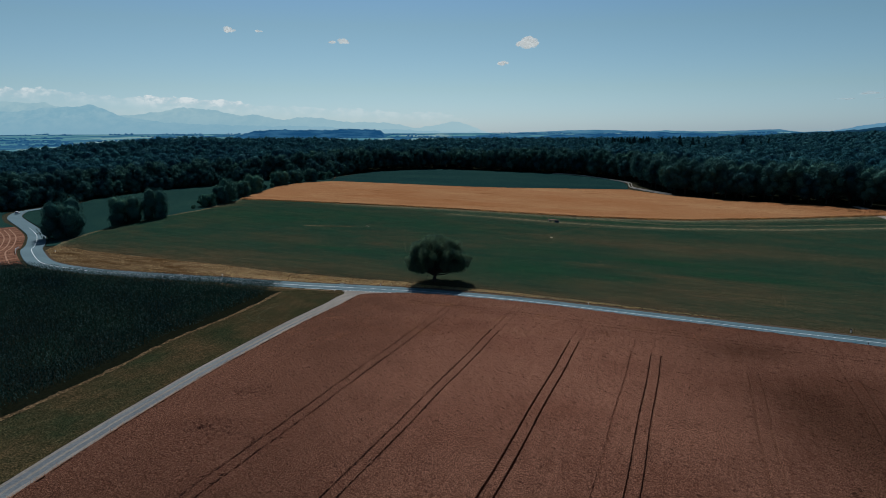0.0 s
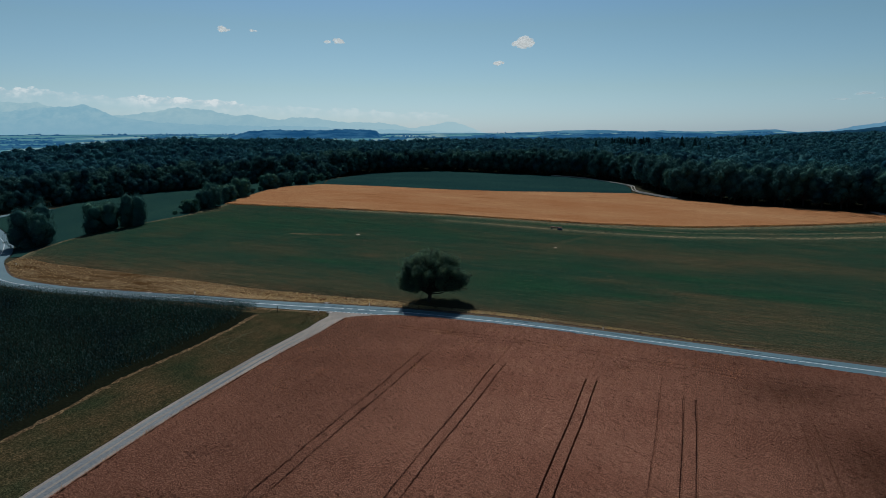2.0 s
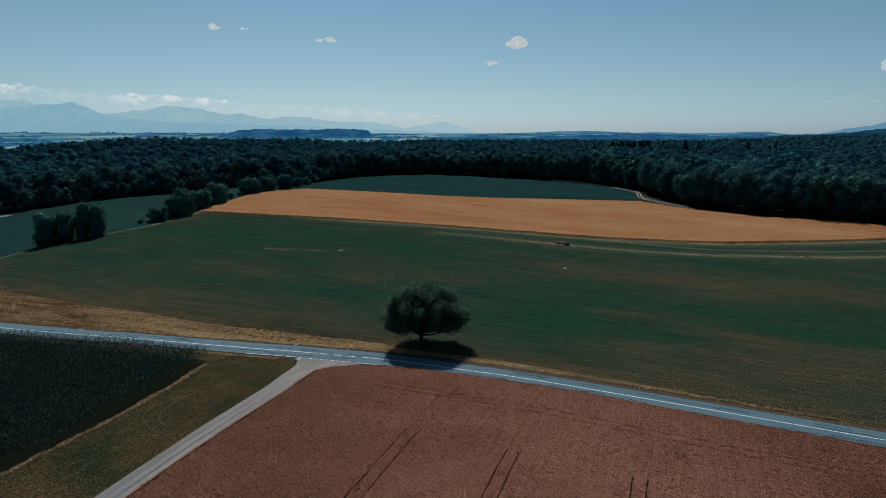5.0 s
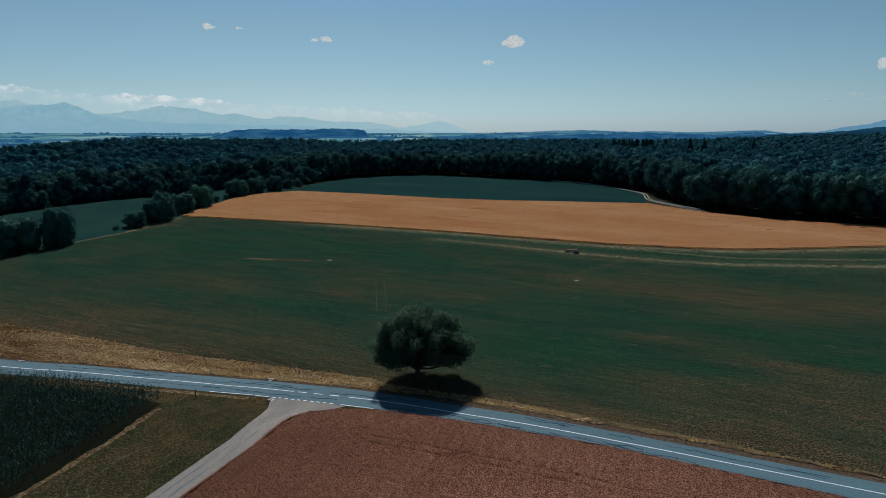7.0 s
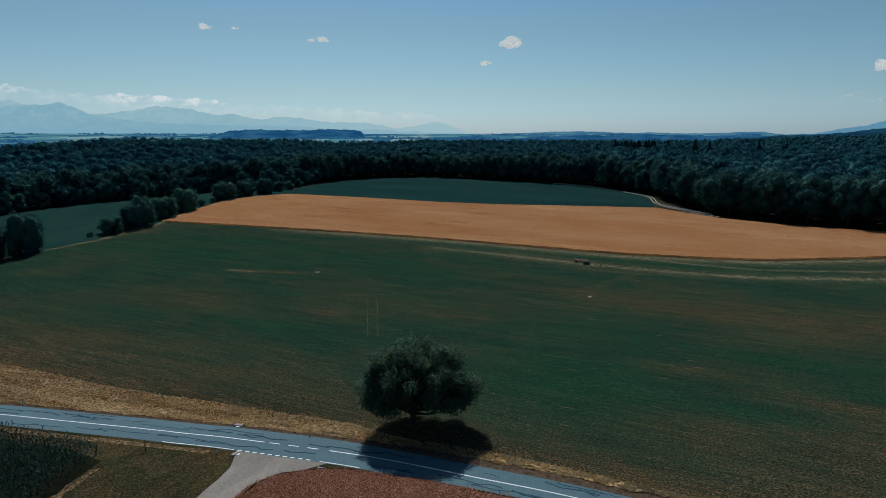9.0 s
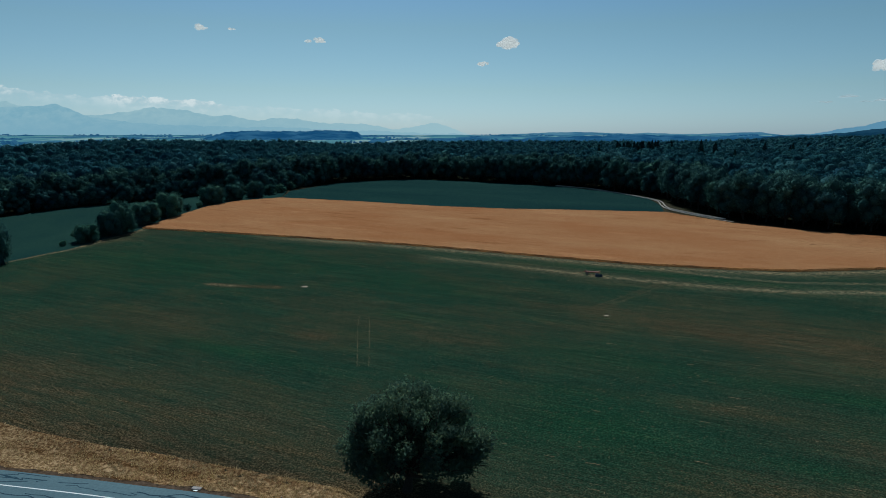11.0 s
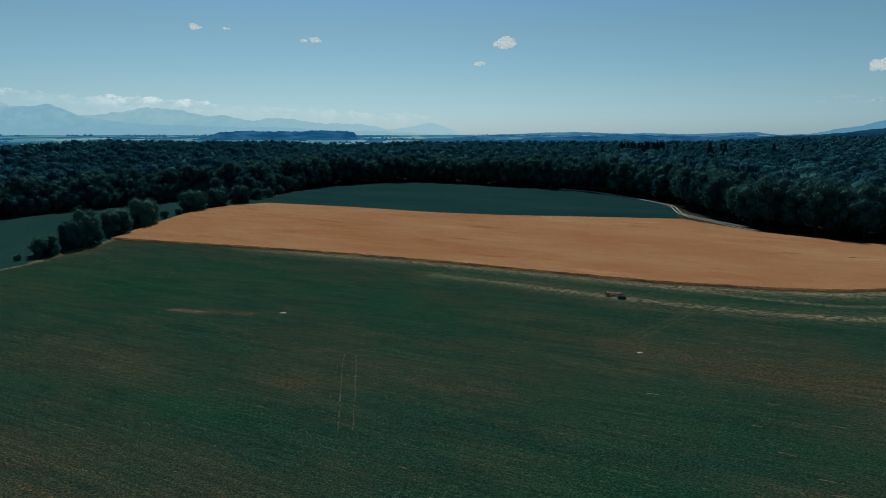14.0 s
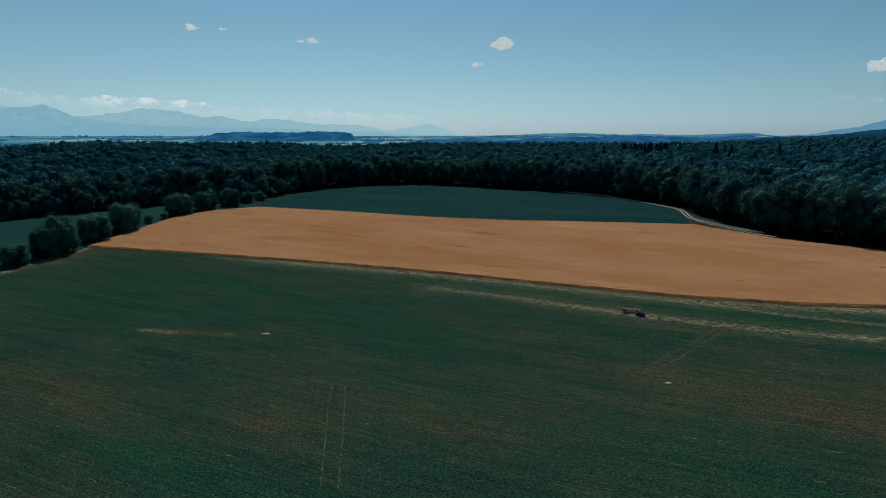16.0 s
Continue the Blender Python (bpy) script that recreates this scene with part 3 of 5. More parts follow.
tagged(new("meadow", me), "dark green mown meadow with brownish dry streaks", "field", kind="structure")
rng = np.random.default_rng(31)
for turn in ([(-3.0, 72.8), (-8.3, 72.0), (-11.0, 68.8), (-10.0, 53), (-8.8, 37.4)], [(-8.9, 69.2), (-7.7, 53), (-6.8, 37.6)], [(68.5, 98.5), (56, 86.5), (43, 75)], [(70.0, 97.2), (57.4, 85.2), (44.4, 73.7)]):
    whole = spline(turn, 0.5)
    pieces, k = [], 0
    while k < len(whole) - 4:
        n = int(rng.integers(3, 9))
        pieces.append(ribbon(whole[k : k + n] + rng.normal(0, 0.05, whole[k : k + n].shape), rng.uniform(0.05, 0.11), 0.075))
        k += n + int(rng.integers(-1, 2))
    tv, tf = joined(pieces)
    tagged(new("wheel_track", fast_mesh("wheel_track", tv, tf, M_TRACK)), "faint dry wheel track worn into the meadow", "track", kind="structure")
BARLEY_W = [(-110, 196), (-108, 232), (-104.5, 265), (-95, 286), (-75, 299)]
BARLEY_N = [(-75, 299), (-32, 281), (13, 257.5), (49, 246), (70, 243), (122, 232), (139, 197), (162, 173), (192, 157), (209, 138), (330, 108)]
sheet("barley_field", (MEADOW_N, BARLEY_N, BARLEY_W, [(330, 105), (330, 108)]), 1.0, M_BARLEY,
      "ripe golden orange barley field with a dark cut edge", "field", kind="stuff", lift=0.6, rough=0.06, skirt=0.6)
sheet("beet_field", (BARLEY_N[:6], [(-77, 338), (-52, 402), (-17, 424), (2, 431), (32, 415), (102, 360), (128, 315), (134, 285)], [(-75, 299), (-77, 338)], [(122, 232), (130, 258), (134, 285)]), 2.0,
      M_BEET, "dark blue-green beet field below the wood", "field", lift=0.35, rough=0.05, skirt=0.4)
q = ROADLINE[(ROADLINE[:, 1] > 70) & (ROADLINE[:, 1] < 224)]
q = ribbon(q, 0.01, 0, 3.9)[0]
PASTURE_W = [tuple(p) for p in q[: len(q) // 2, :2]][::-1] + [(-222, 250)]
sheet("pasture", ([PASTURE_W[0], (-140, 68)], [(-222, 250), (-190, 320), (-79, 338)], PASTURE_W,
                  [(-140, 68)] + [(x + 1.5, y) for x, y in MEADOW_W[1:]] + [(-107, 232), (-103, 265), (-93, 288), (-76, 301), (-79, 338)]), 2.0,
      M_PASTURE, "dark green pasture sloping away behind the hedge", "field", lift=0.02)
q = ribbon(ROADLINE, 0.01, 0, -4.4, along(-196), along(-122))[0]
STUBBLE_E = [tuple(p) for p in q[: len(q) // 2, :2]][::-1]
sheet("pasture", ([(-300, 112), STUBBLE_E[-1]], [(-300, 178), (-244, 200)], [(-300, 112), (-300, 178)], [STUBBLE_E[-1], (-216, 153), (-230, 172), (-239, 186), (-244, 200)]), 3.0,
      M_PASTURE, "dark green grass beyond the far bend", "field", lift=0.02)
sheet("stubble_field", ([(-260, -10), STUBBLE_E[0]], [(-300, 112), STUBBLE_E[-1]], [(-260, -10), (-300, 112)], STUBBLE_E), 3.0,
      M_STUBBLE, "reddish cut stubble field with curved rows", "field", lift=0.04)
M_STRAWROW = soil("straw_row", ((0.3, (0.22, 0.125, 0.085)), (0.7, (0.38, 0.24, 0.17))), fine_scale=2.0)
rows = [ribbon(ROADLINE, 0.22, 0.06, -7.5 - 2.1 * k, along(-192 + 1.2 * k), along(-124 - 1.0 * k)) for k in range(22)]
tagged(new("straw_rows", fast_mesh("straw_rows", *joined(rows), M_STRAWROW)), "pale curved rows of straw on the stubble", "straw", kind="stuff")
WHEAT_W = [(x + 1.1, y - 0.3) for x, y in LANE_E[:11]]
WHEAT_N = [WHEAT_W[-1], (-15.6, -12.0), (-11.5, -10.8), (-7, -11.3), (5, -16.0), (25, -25.2), (42, -34.5), (56.5, -42.2), (67, -47.6), (90, -60), (130, -82)]
sheet("verge", ([LANE_E[0], WHEAT_W[0]], [LANE_E[10], WHEAT_W[-1]], LANE_E[:11], WHEAT_W), 0.5, M_STUBBLE, "dry trodden grass between the lane and the wheat", "verge", lift=0.06)
CORN_E = [(-78, -122), (-61, -81), (-58, -72.5), (-54.6, -62), (-50.9, -47.2), (-45, -32.5), (-41, -20), (-38.8, -10), (-37, -4.5)]
VERGE_E = [(-52.8, -120)] + LANE_W[2:11]
sheet("verge", ([(-78, -122), (-52.8, -120)], [(-37, -3.4), (-23.6, -6.0)], CORN_E[:-1] + [(-37, -3.4)], VERGE_E + [(-23.6, -6.0)]), 1.0, M_VERGE,
      "olive and brown unmown grass verge beside the lane", "verge", lift=0.07, rough=0.03)
for turn in ([(-34.8, -22.3), (-37.6, -25.4), (-40.2, -28.2), (-40.4, -31.5), (-38.7, -34.6), (-36.4, -36.5)], [(-36.1, -23.8), (-37.7, -27.3), (-38.2, -30.6), (-37.3, -33.3), (-35.2, -35.5)]):
    rv, rf = ribbon(spline(turn, 0.4), 0.10, 0.12)
    rv[:, :2] += np.random.default_rng(17).normal(0, 0.05, (len(rv), 2))
    tagged(new("wheel_track", fast_mesh("wheel_track", rv, rf, M_TRACK)), "faint pale turning track on the unmown verge", "track", kind="structure")
q = ribbon(ROADLINE, 0.01, 0, 3.75, along(-136), along(60))[0]
q = q[: len(q) // 2, :2]
wob = 0.30 * smooth01((q[:, 0] + 6) / 12) + 0.4 * smooth01((-q[:, 0] - 104) / 20) + 0.3 * np.sin(q[:, 0] * 1.3) * np.sin(q[:, 0] * 0.37 + 1) + np.random.default_rng(8).normal(0, 0.12, len(q))
ROAD_N = [tuple(p) for p in q + np.c_[0.4 * wob, 0.9 * wob]]
STRIP_TOP = STRIP_N[:6] + [(-40, 13.3), (-32, 11.0), (-22, 7.3), (-14.6, 4.4), (-7.5, 1.4), (-5, -0.8), (0, -3.6), (10.7, -8.1), (16, -10.6), (22.3, -14.0), (28, -17.1), (40, -23.7), (60, -34.8)]
strip = sheet("dry_strip", (ROAD_N, STRIP_TOP, [ROAD_N[0], STRIP_TOP[0]], [ROAD_N[-1], STRIP_TOP[-1]]), 0.8, M_DRY,
      "strip of long straw-coloured dry grass along the road", "verge", lift=0.10, rough=0.02)
bx = np.array([q.co.x for q in strip.data.vertices])
bleach = 0.48 + 0.54 * smooth01((bx + 88) / 62) + 0.25 * smooth01(bx / 12)         # the grass is browner towards the bend
att = strip.data.color_attributes.new("bleach", "FLOAT_COLOR", "POINT")
att.data.foreach_set("color", np.c_[bleach, bleach, bleach, np.ones(len(bx))].ravel().astype(np.float32))

# bare earth shoulders along the road
sheet("verge", ([(-62, -8), (-44, -14), (-10, -14)], [(-62, 4.9), (-42, 1.2), (-32, -1.2), (-23, -3.7), (-10, -8.4)], [(-62, -8), (-62, 4.9)], [(-10, -14), (-10, -8.4)]), 0.8, M_VERGE,
      "olive and brown grass round the lane mouth", "verge", lift=0.03)
for label, off, half, lift, x0, x1 in (("brown earth shoulder below the dry grass", 3.8, 1.35, 0.05, -134, 190), ("olive grass shoulder beside the crops", -4.5, 1.7, 0.05, -118, -24.2), ("olive grass shoulder beside the crops", -3.75, 0.75, 0.05, -9, 190), ("dry straw edge of the verge", -4.3, 0.55, 0.10, -58, -25.5)):
    tagged(new("verge", fast_mesh("verge", *ribbon(ROADLINE, half, lift, off, along(x0), along(x1)), M_BARESOIL if off > 0 else M_MARGIN if "straw" in label else M_VERGE)), label, "verge", kind="structure")

# ripe wheat with tramlines pressed into it
WHEAT = WHEAT_W + WHEAT_N[1:] + [(130, -200), (-54.6, -200)]
td = np.array([0.377, 0.926]) / np.hypot(0.377, 0.926)
tn = np.array([td[1], -td[0]])
TRAMS = ((-26.4, -102, 1.8, 0.12, 24), (-10.8, -102.2, 1.7, 0.16, 24), (6.2, -102.5, 1.7, 0.32, 24.5), (22.1, -102.7, 1.7, 0.32, 25.5), (40.2, -98, 1.7, 0.16, 27),
         (59.2, -90, 1.9, 0.24, 22.5), (17.6, -102.6, 0, 0.13, 24), (76, -90, 1.7, 0.2, 22.5))
lines = [(float(np.array([px, py]) @ tn) + g, deep, stop) for px, py, gauge, deep, stop in TRAMS for g in ((-gauge / 2, gauge / 2) if gauge else (0,))]
cols = np.arange(-45, 225, 0.36)
cols = np.unique(np.r_[cols[np.min(np.abs(cols[:, None] - [q[0] for q in lines]), 1) > 0.5], *[q[0] + np.array([-0.45, -0.17, -0.09, 0, 0.09, 0.17, 0.45]) for q in lines]].round(3))
A, B = np.meshgrid(cols, np.r_[np.arange(-215, -110, 1.2), np.arange(-110, 70, 0.34)], indexing="ij")
rng = np.random.default_rng(3)
free = (np.min(np.abs(cols[:, None] - [q[0] for q in lines]), 1) > 0.5)[:, None]
A2 = A + rng.uniform(-0.13, 0.13, A.shape) * free + 0.07 * np.sin(B * 0.21)
wx, wy = A2 * tn[0] + B * td[0], A2 * tn[1] + B * td[1]
inland = -(wy + 14 + 0.52 * wx)
press = np.zeros(A.shape)
for at, deep, stop in lines:
    press = np.maximum(press, deep * (np.abs(A - at) < 0.12) * (inland > stop + 0.5 * np.sin(at * 3)))
nd = resample(np.array(WHEAT_N[2:], float), 400)
for off, deep in ((9.0, 0.13), (10.7, 0.13)):
    line = nd + off * np.array([-0.46, -0.89])
    d = np.abs(wy - np.interp(wx, line[:, 0], line[:, 1])) * 0.89
    press = np.maximum(press, deep * np.clip(1.5 - d / 0.25, 0, 1) * (wx > -6))
for cx, cy, rad in ((-27, -74, 2.2), (-30, -86, 3.5), (-26, -88, 1.6), (33, -46, 1.8), (30, -50, 1.2), (36, -44, 1.0)):
    spot = np.clip(1.6 - np.hypot(wx - cx, (wy - cy) * 1.5) / rad + rng.normal(0, 0.35, A.shape), 0, 1)
    press = np.maximum(press, 0.15 * spot * (rng.random(A.shape) < 0.45))
wz = relief(wx, wy) + 0.76 + rng.normal(0, 0.046, A.shape) * np.where(press > 0.2, 0.3, 1) + 0.05 * lumps(wx, wy, 9, 0.5) - press
ok = inside(WHEAT, wx, wy)
nu, nv = A.shape
f = grid_faces(nu, nv)[:, ::-1]
okf = ok.ravel()[f].all(1)
used = np.unique(f[okf])
index = np.zeros(nu * nv, np.int64)
index[used] = np.arange(len(used))
v, f = np.stack([wx, wy, wz], -1).reshape(-1, 3)[used], index[f[okf]]
hem = resample(WHEAT + WHEAT[:1], 700)
hz = relief(hem[:, 0], hem[:, 1])
k = np.arange(699)
wall = (np.concatenate([np.c_[hem, hz], np.c_[hem, hz + 0.7]]), np.stack([k, k + 1, k + 701, k + 700], 1))
v, f = joined([(v, f), wall])
wheat_mesh = fast_mesh("wheat_field", v, f, M_WHEAT, False)
ax, ay = v[:, 0], v[:, 1]
ripe = 0.73 - 0.14 * smooth01((-78 - ay) / 26) - 0.20 * smooth01((4 - ax) / 26) - 0.16 * smooth01((ax - 38) / 24) * smooth01((-62 - ay) / 16)
ripe -= 0.22 * np.exp(-(((ax - 57) / 9) ** 2) - ((ay + 58) / 5) ** 2) + 0.20 * np.exp(-(((ax - 55) / 6) ** 2) - ((ay + 84) / 10) ** 2) + 0.16 * smooth01((ax - 30) / 26)
ripe = np.clip(ripe - 0.07 * smooth01((ay + 42) / 22) + 0.10 * np.exp(-(((ax - 20) / 14) ** 2) - ((ay + 55) / 30) ** 2), 0.3, 1.35)
att = wheat_mesh.color_attributes.new("ripeness", "FLOAT_COLOR", "POINT")
att.data.foreach_set("color", np.c_[ripe, ripe, ripe, np.ones(len(ripe))].ravel().astype(np.float32))
tagged(new("wheat_field", wheat_mesh),
       "ripe reddish-brown wheat with dark tractor tramlines", "field", kind="stuff")

# maize, on soil painted dark as if shaded, with a bare strip beside it
sheet("maize_soil", ([(-150, -122), (-77, -122)], [(-140, 14), (-120, 19.4), (-100, 10.4), (-85, 6.6), (-60, 1.0), (-46, -3.0), (-39.0, -7.6)], [(-150, -122), (-140, 14)], CORN_E[:-2] + [(-39.4, -11.0), (-39.0, -7.6)]), 2.0, M_SHADESOIL, "soil under the maize, painted dark for shade", "soil", lift=0.055)
rv, rf = ribbon(spline(CORN_E[:-1], 1.0), 0.45, 0.12, -0.42)
rv[:, :2] += np.random.default_rng(6).normal(0, 0.17, (len(rv), 2))
tagged(new("bare_strip", fast_mesh("bare_strip", rv, rf, M_MARGIN)), "strip of dry straw-brown grass beside the maize", "soil", kind="structure")
CORN = [(-38.2, -7.6), (-45, -3.6), (-60, 0.4), (-85, 4.2), (-100, 8.4), (-120, 17.5), (-140, 12), (-132, -10), (-104, -70), (-80, -118), (-78, -122), (-61.3, -81), (-54.9, -62), (-51.2, -47), (-45.3, -32.5), (-41.3, -20), (-39, -10)]
rng = np.random.default_rng(11)
cd = np.array([math.cos(1.25), math.sin(1.25)])
a, b = np.meshgrid(np.arange(-170, 170, 0.40), np.arange(-170, 170, 0.75), indexing="ij")
px = -80 + a * cd[0] - b * cd[1] + rng.normal(0, 0.05, a.shape)
py = -50 + a * cd[1] + b * cd[0] + rng.normal(0, 0.05, a.shape)
keep = inside(CORN, px, py)
px, py = px[keep], py[keep]
hgt = 2.72 + 0.2 * lumps(px, py, 14, 1.0) + rng.normal(0, 0.12, len(px))
pieces = []
base = np.c_[px, py, relief(px, py)]
for j in range(4):
    w = rng.uniform(0, 2 * np.pi, len(px))
    d = np.c_[np.cos(w), np.sin(w), np.zeros(len(px))]
    s = np.c_[-np.sin(w), np.cos(w), np.zeros(len(px))] * 0.06
    z = np.c_[np.zeros((len(px), 2)), hgt * (0.42 + 0.17 * j)]
    ln = rng.uniform(0.22, 0.44, (len(px), 1))
    p0, p1, p2 = base + z, base + z + d * ln * 0.6 + (0, 0, 0.28), base + z + d * ln * 1.5 + (0, 0, 0.05)
    quad = np.stack([p0 - s * 0.5, p0 + s * 0.5, p1 + s, p1 - s, p2], 1)
    k = np.arange(len(px))[:, None] * 5
    pieces.append((quad.reshape(-1, 3), np.concatenate([k + (0, 1, 2, 3)])))
    pieces.append((np.zeros((0, 3)), (k + (3, 2, 4)) - 0))
vs, quads, tris, k = [], [], [], 0
for i in range(0, len(pieces), 2):
    vs.append(pieces[i][0])
    quads.append(pieces[i][1] + k)
    tris.append(pieces[i + 1][1] + k)
    k += len(pieces[i][0])
tagged(new("maize_field", fast_mesh("maize_field", np.concatenate(vs), [np.concatenate(quads), np.concatenate(tris)], M_CORN)),
       "dense dark green standing maize plants in rows", "maize", kind="stuff")


# ---- grass tufts ----
def tufts(name, x, y, height, width, mat, label, category, blades=4, seed=0, lift=0.08):
    rng = np.random.default_rng(seed)
    n = len(x)
    base = np.c_[x, y, relief(x, y) + lift]
    vs = []
    for j in range(blades):
        w = rng.uniform(0, 2 * np.pi, n)
        d, s = np.c_[np.cos(w), np.sin(w), 0 * w], np.c_[-np.sin(w), np.cos(w), 0 * w]
        h = (height * rng.uniform(0.5, 1.2, n))[:, None]
        o = base + d * rng.uniform(0, 0.18, (n, 1))
        vs.append(np.stack([o - s * width, o + s * width, o + d * h * rng.uniform(0.2, 0.9, (n, 1)) + (0, 0, 1) * h], 1))
    v = np.concatenate(vs).reshape(-1, 3)
    return tagged(new(name, fast_mesh(name, v, np.arange(len(v)).reshape(-1, 3), mat)), label, category, kind="stuff")


def scatter(edges, n, seed):
    """Random places inside the patch of four edges."""
    rng = np.random.default_rng(seed)
    v, f, (nu, nv) = patch(*edges, 1.0)
    g = v[: nu * nv].reshape(nu, nv, 3)
    i, j = rng.integers(0, nu - 1, n), rng.integers(0, nv - 1, n)
    a, b = rng.random((n, 1)), rng.random((n, 1))
    p = g[i, j] * (1 - a) * (1 - b) + g[i + 1, j] * a * (1 - b) + g[i, j + 1] * (1 - a) * b + g[i + 1, j + 1] * a * b
    return p[:, 0], p[:, 1]


x, y = scatter((ROAD_N, STRIP_TOP, [ROAD_N[0], STRIP_TOP[0]], [ROAD_N[-1], STRIP_TOP[-1]]), 22000, 1)
clump = (lumps(x, y, 3.1, 0.7) + 0.8 * lumps(x, y, 1.3, 1.9) > -0.5) & ((x > -45) | (np.arange(len(x)) % 5 < 1) | ((x > -70) & (np.arange(len(x)) % 5 < 3)))
tufts("dry_grass", x[clump], y[clump], 0.24, 0.03, M_DRYBLADE, "tangled straw-coloured long grass beside the road", "grass", 4, 2)
x, y = scatter(([(-78, -122), (-52.8, -120)], [(-37, -3.4), (-23.6, -6.0)], CORN_E[:-1] + [(-37, -3.4)], VERGE_E + [(-23.6, -6.0)]), 18000, 3)
tufts("verge_grass", x, y, 0.11, 0.025, M_GREENBLADE, "rough olive grass tufts beside the lane", "grass", 3, 4)

M_WHEATBLADE = leafy("wheat_stalks", (0.16, 0.072, 0.044), (0.30, 0.150, 0.092), (0.50, 0.31, 0.20), 0.45, 0.15)
rng = np.random.default_rng(62)
q = np.concatenate([resample(WHEAT_N[:9], 5200), resample(WHEAT_W, 9000) + (0.1, 0.0)])
tufts("wheat_edge", q[:, 0] + rng.normal(0, 0.35, len(q)), q[:, 1] - 0.25 + rng.normal(0, 0.35, len(q)), 0.66, 0.03, M_WHEATBLADE, "ragged reddish stalks along the edge of the wheat", "straw", 3, 63)

x, y = rng.uniform(-36, 62, 110000), rng.uniform(-62, -10, 110000)
ok = inside(WHEAT, x, y) & (rng.random(110000) < smooth01((y + 64) / 22))
tufts("wheat_ears", x[ok], y[ok], 0.26, 0.018, M_WHEATBLADE, "dense upright reddish ears of ripe wheat", "wheat", 2, 64, 0.60)


# ---- trees ----
def ball(sub):
    bm = bmesh.new()
    bmesh.ops.create_icosphere(bm, subdivisions=sub, radius=1)
    out = np.array([q.co[:] for q in bm.verts]), np.array([[q.index for q in g.verts] for g in bm.faces])
    bm.free()
    return out


def tree_meshes(seed, height, radius, trunk_r, clear, count, leaf, mat, lobes=12, squash=0.8, bare=0.35, twigs=3, layout=None, hull=0.0):
    """A trunk with limbs, and a crown of leaf faces in lobes. Returns two meshes."""
    rng = np.random.default_rng(seed)
    crown_h = height - clear
    mid = np.array([0, 0, clear + crown_h * 0.5])
    cen, rad = [], []
    for k in range(lobes):
        w, q = k * 2.4 + rng.uniform(-0.4, 0.4), (k + 0.5) / lobes
        zz = (q * 2 - 1) * 0.62
        rr = math.sqrt(max(0, 1 - (zz / 0.95) ** 2)) * rng.uniform(0.52, 0.68)
        r = radius * rng.uniform(0.34, 0.46)
        cen.append(mid + (rr * radius * math.cos(w), rr * radius * math.sin(w), zz * crown_h * 0.5 * 1.05))
        rad.append(r)
    cen.append(mid + (0, 0, crown_h * 0.12))
    rad.append(radius * 0.55)
    if layout:
        # boughs over an uneven dome, its peak off the middle, hanging low at both sides and lifted over the road
        low = ((-6.3, -1.5, 4.9, 1.25), (-5.0, -2.6, 4.5, 1.1), (-3.5, -1.8, 4.6, 1.0), (-7.2, 0.6, 5.7, 1.2), (6.3, -1.0, 5.0, 1.2), (7.6, 0.2, 5.5, 1.3), (5.6, 1.5, 5.2, 1.0), (7.0, -2.2, 5.9, 1.2),
               (0.5, 3.8, 4.6, 1.3), (-2.2, 4.2, 4.6, 1.3), (2.6, 3.2, 4.4, 1.1), (8.2, -0.8, 6.6, 1.1), (-7.6, -1.0, 6.6, 1.0))
        core = ((0, 0.3, 7.6, 2.7), (3.2, 0.5, 7.0, 2.3), (-3.2, 0.5, 7.0, 2.3), (-0.8, 0.2, 9.4, 2.1), (2.2, -1.6, 7.8, 2.0), (-2.6, -1.8, 7.6, 2.0), (5.2, 0.0, 7.0, 1.7), (-5.2, 0.2, 7.0, 1.7))
        cen, rad = [np.array(q[:3]) + (0.7, 0, -0.3) for q in low + core], [q[3] for q in low + core]
        for k in range(24):      # the hanging rim and the leafy underside
            w, out = k * 2 * math.pi / 15, 1.0 if k < 15 else 0.5
            front = max(0.0, -math.sin(w)) * (abs(math.cos(w)) < 0.5)
            cen.append(np.array([0.7 + 6.5 * out * math.cos(w), 5.0 * out * math.sin(w), rng.uniform(3.7, 4.7) + 0.9 * front + 0.9 * (k >= 15)]))
            rad.append(rng.uniform(1.0, 1.5))
        for k in range(layout):
            zz = 1 - (k + 0.5) / layout * 1.50
            w = k * 2.39996 + rng.uniform(-0.35, 0.35)
            rr = math.sqrt(max(0.0, 1 - zz * zz)) * rng.uniform(0.80, 1.08)
            c = np.array([-0.7 * max(zz, 0) + 1.0 + rr * math.cos(w) * 7.0, rr * math.sin(w) * 5.6, 6.0 + zz * 5.9 * rng.uniform(0.86, 1.06)])
            if c[2] < 5.2 and c[1] < 0 and abs(c[0]) < 3.0:
                continue
            cen.append(c)
            rad.append(rng.uniform(0.75, 1.65))
    cen, rad = np.array(cen), np.array(rad)
    pieces = []
    pts = [np.array([0, 0, -0.2]), np.array([0.02, 0.03, 0.25]), np.array([rng.normal(0, 0.1), rng.normal(0, 0.1), clear * 0.6]), np.array([0.1, 0.1, clear + crown_h * 0.18])]
    pieces.append(tube(pts, [trunk_r * 1.6, trunk_r * 1.1, trunk_r * 0.9, trunk_r * 0.65], 9))
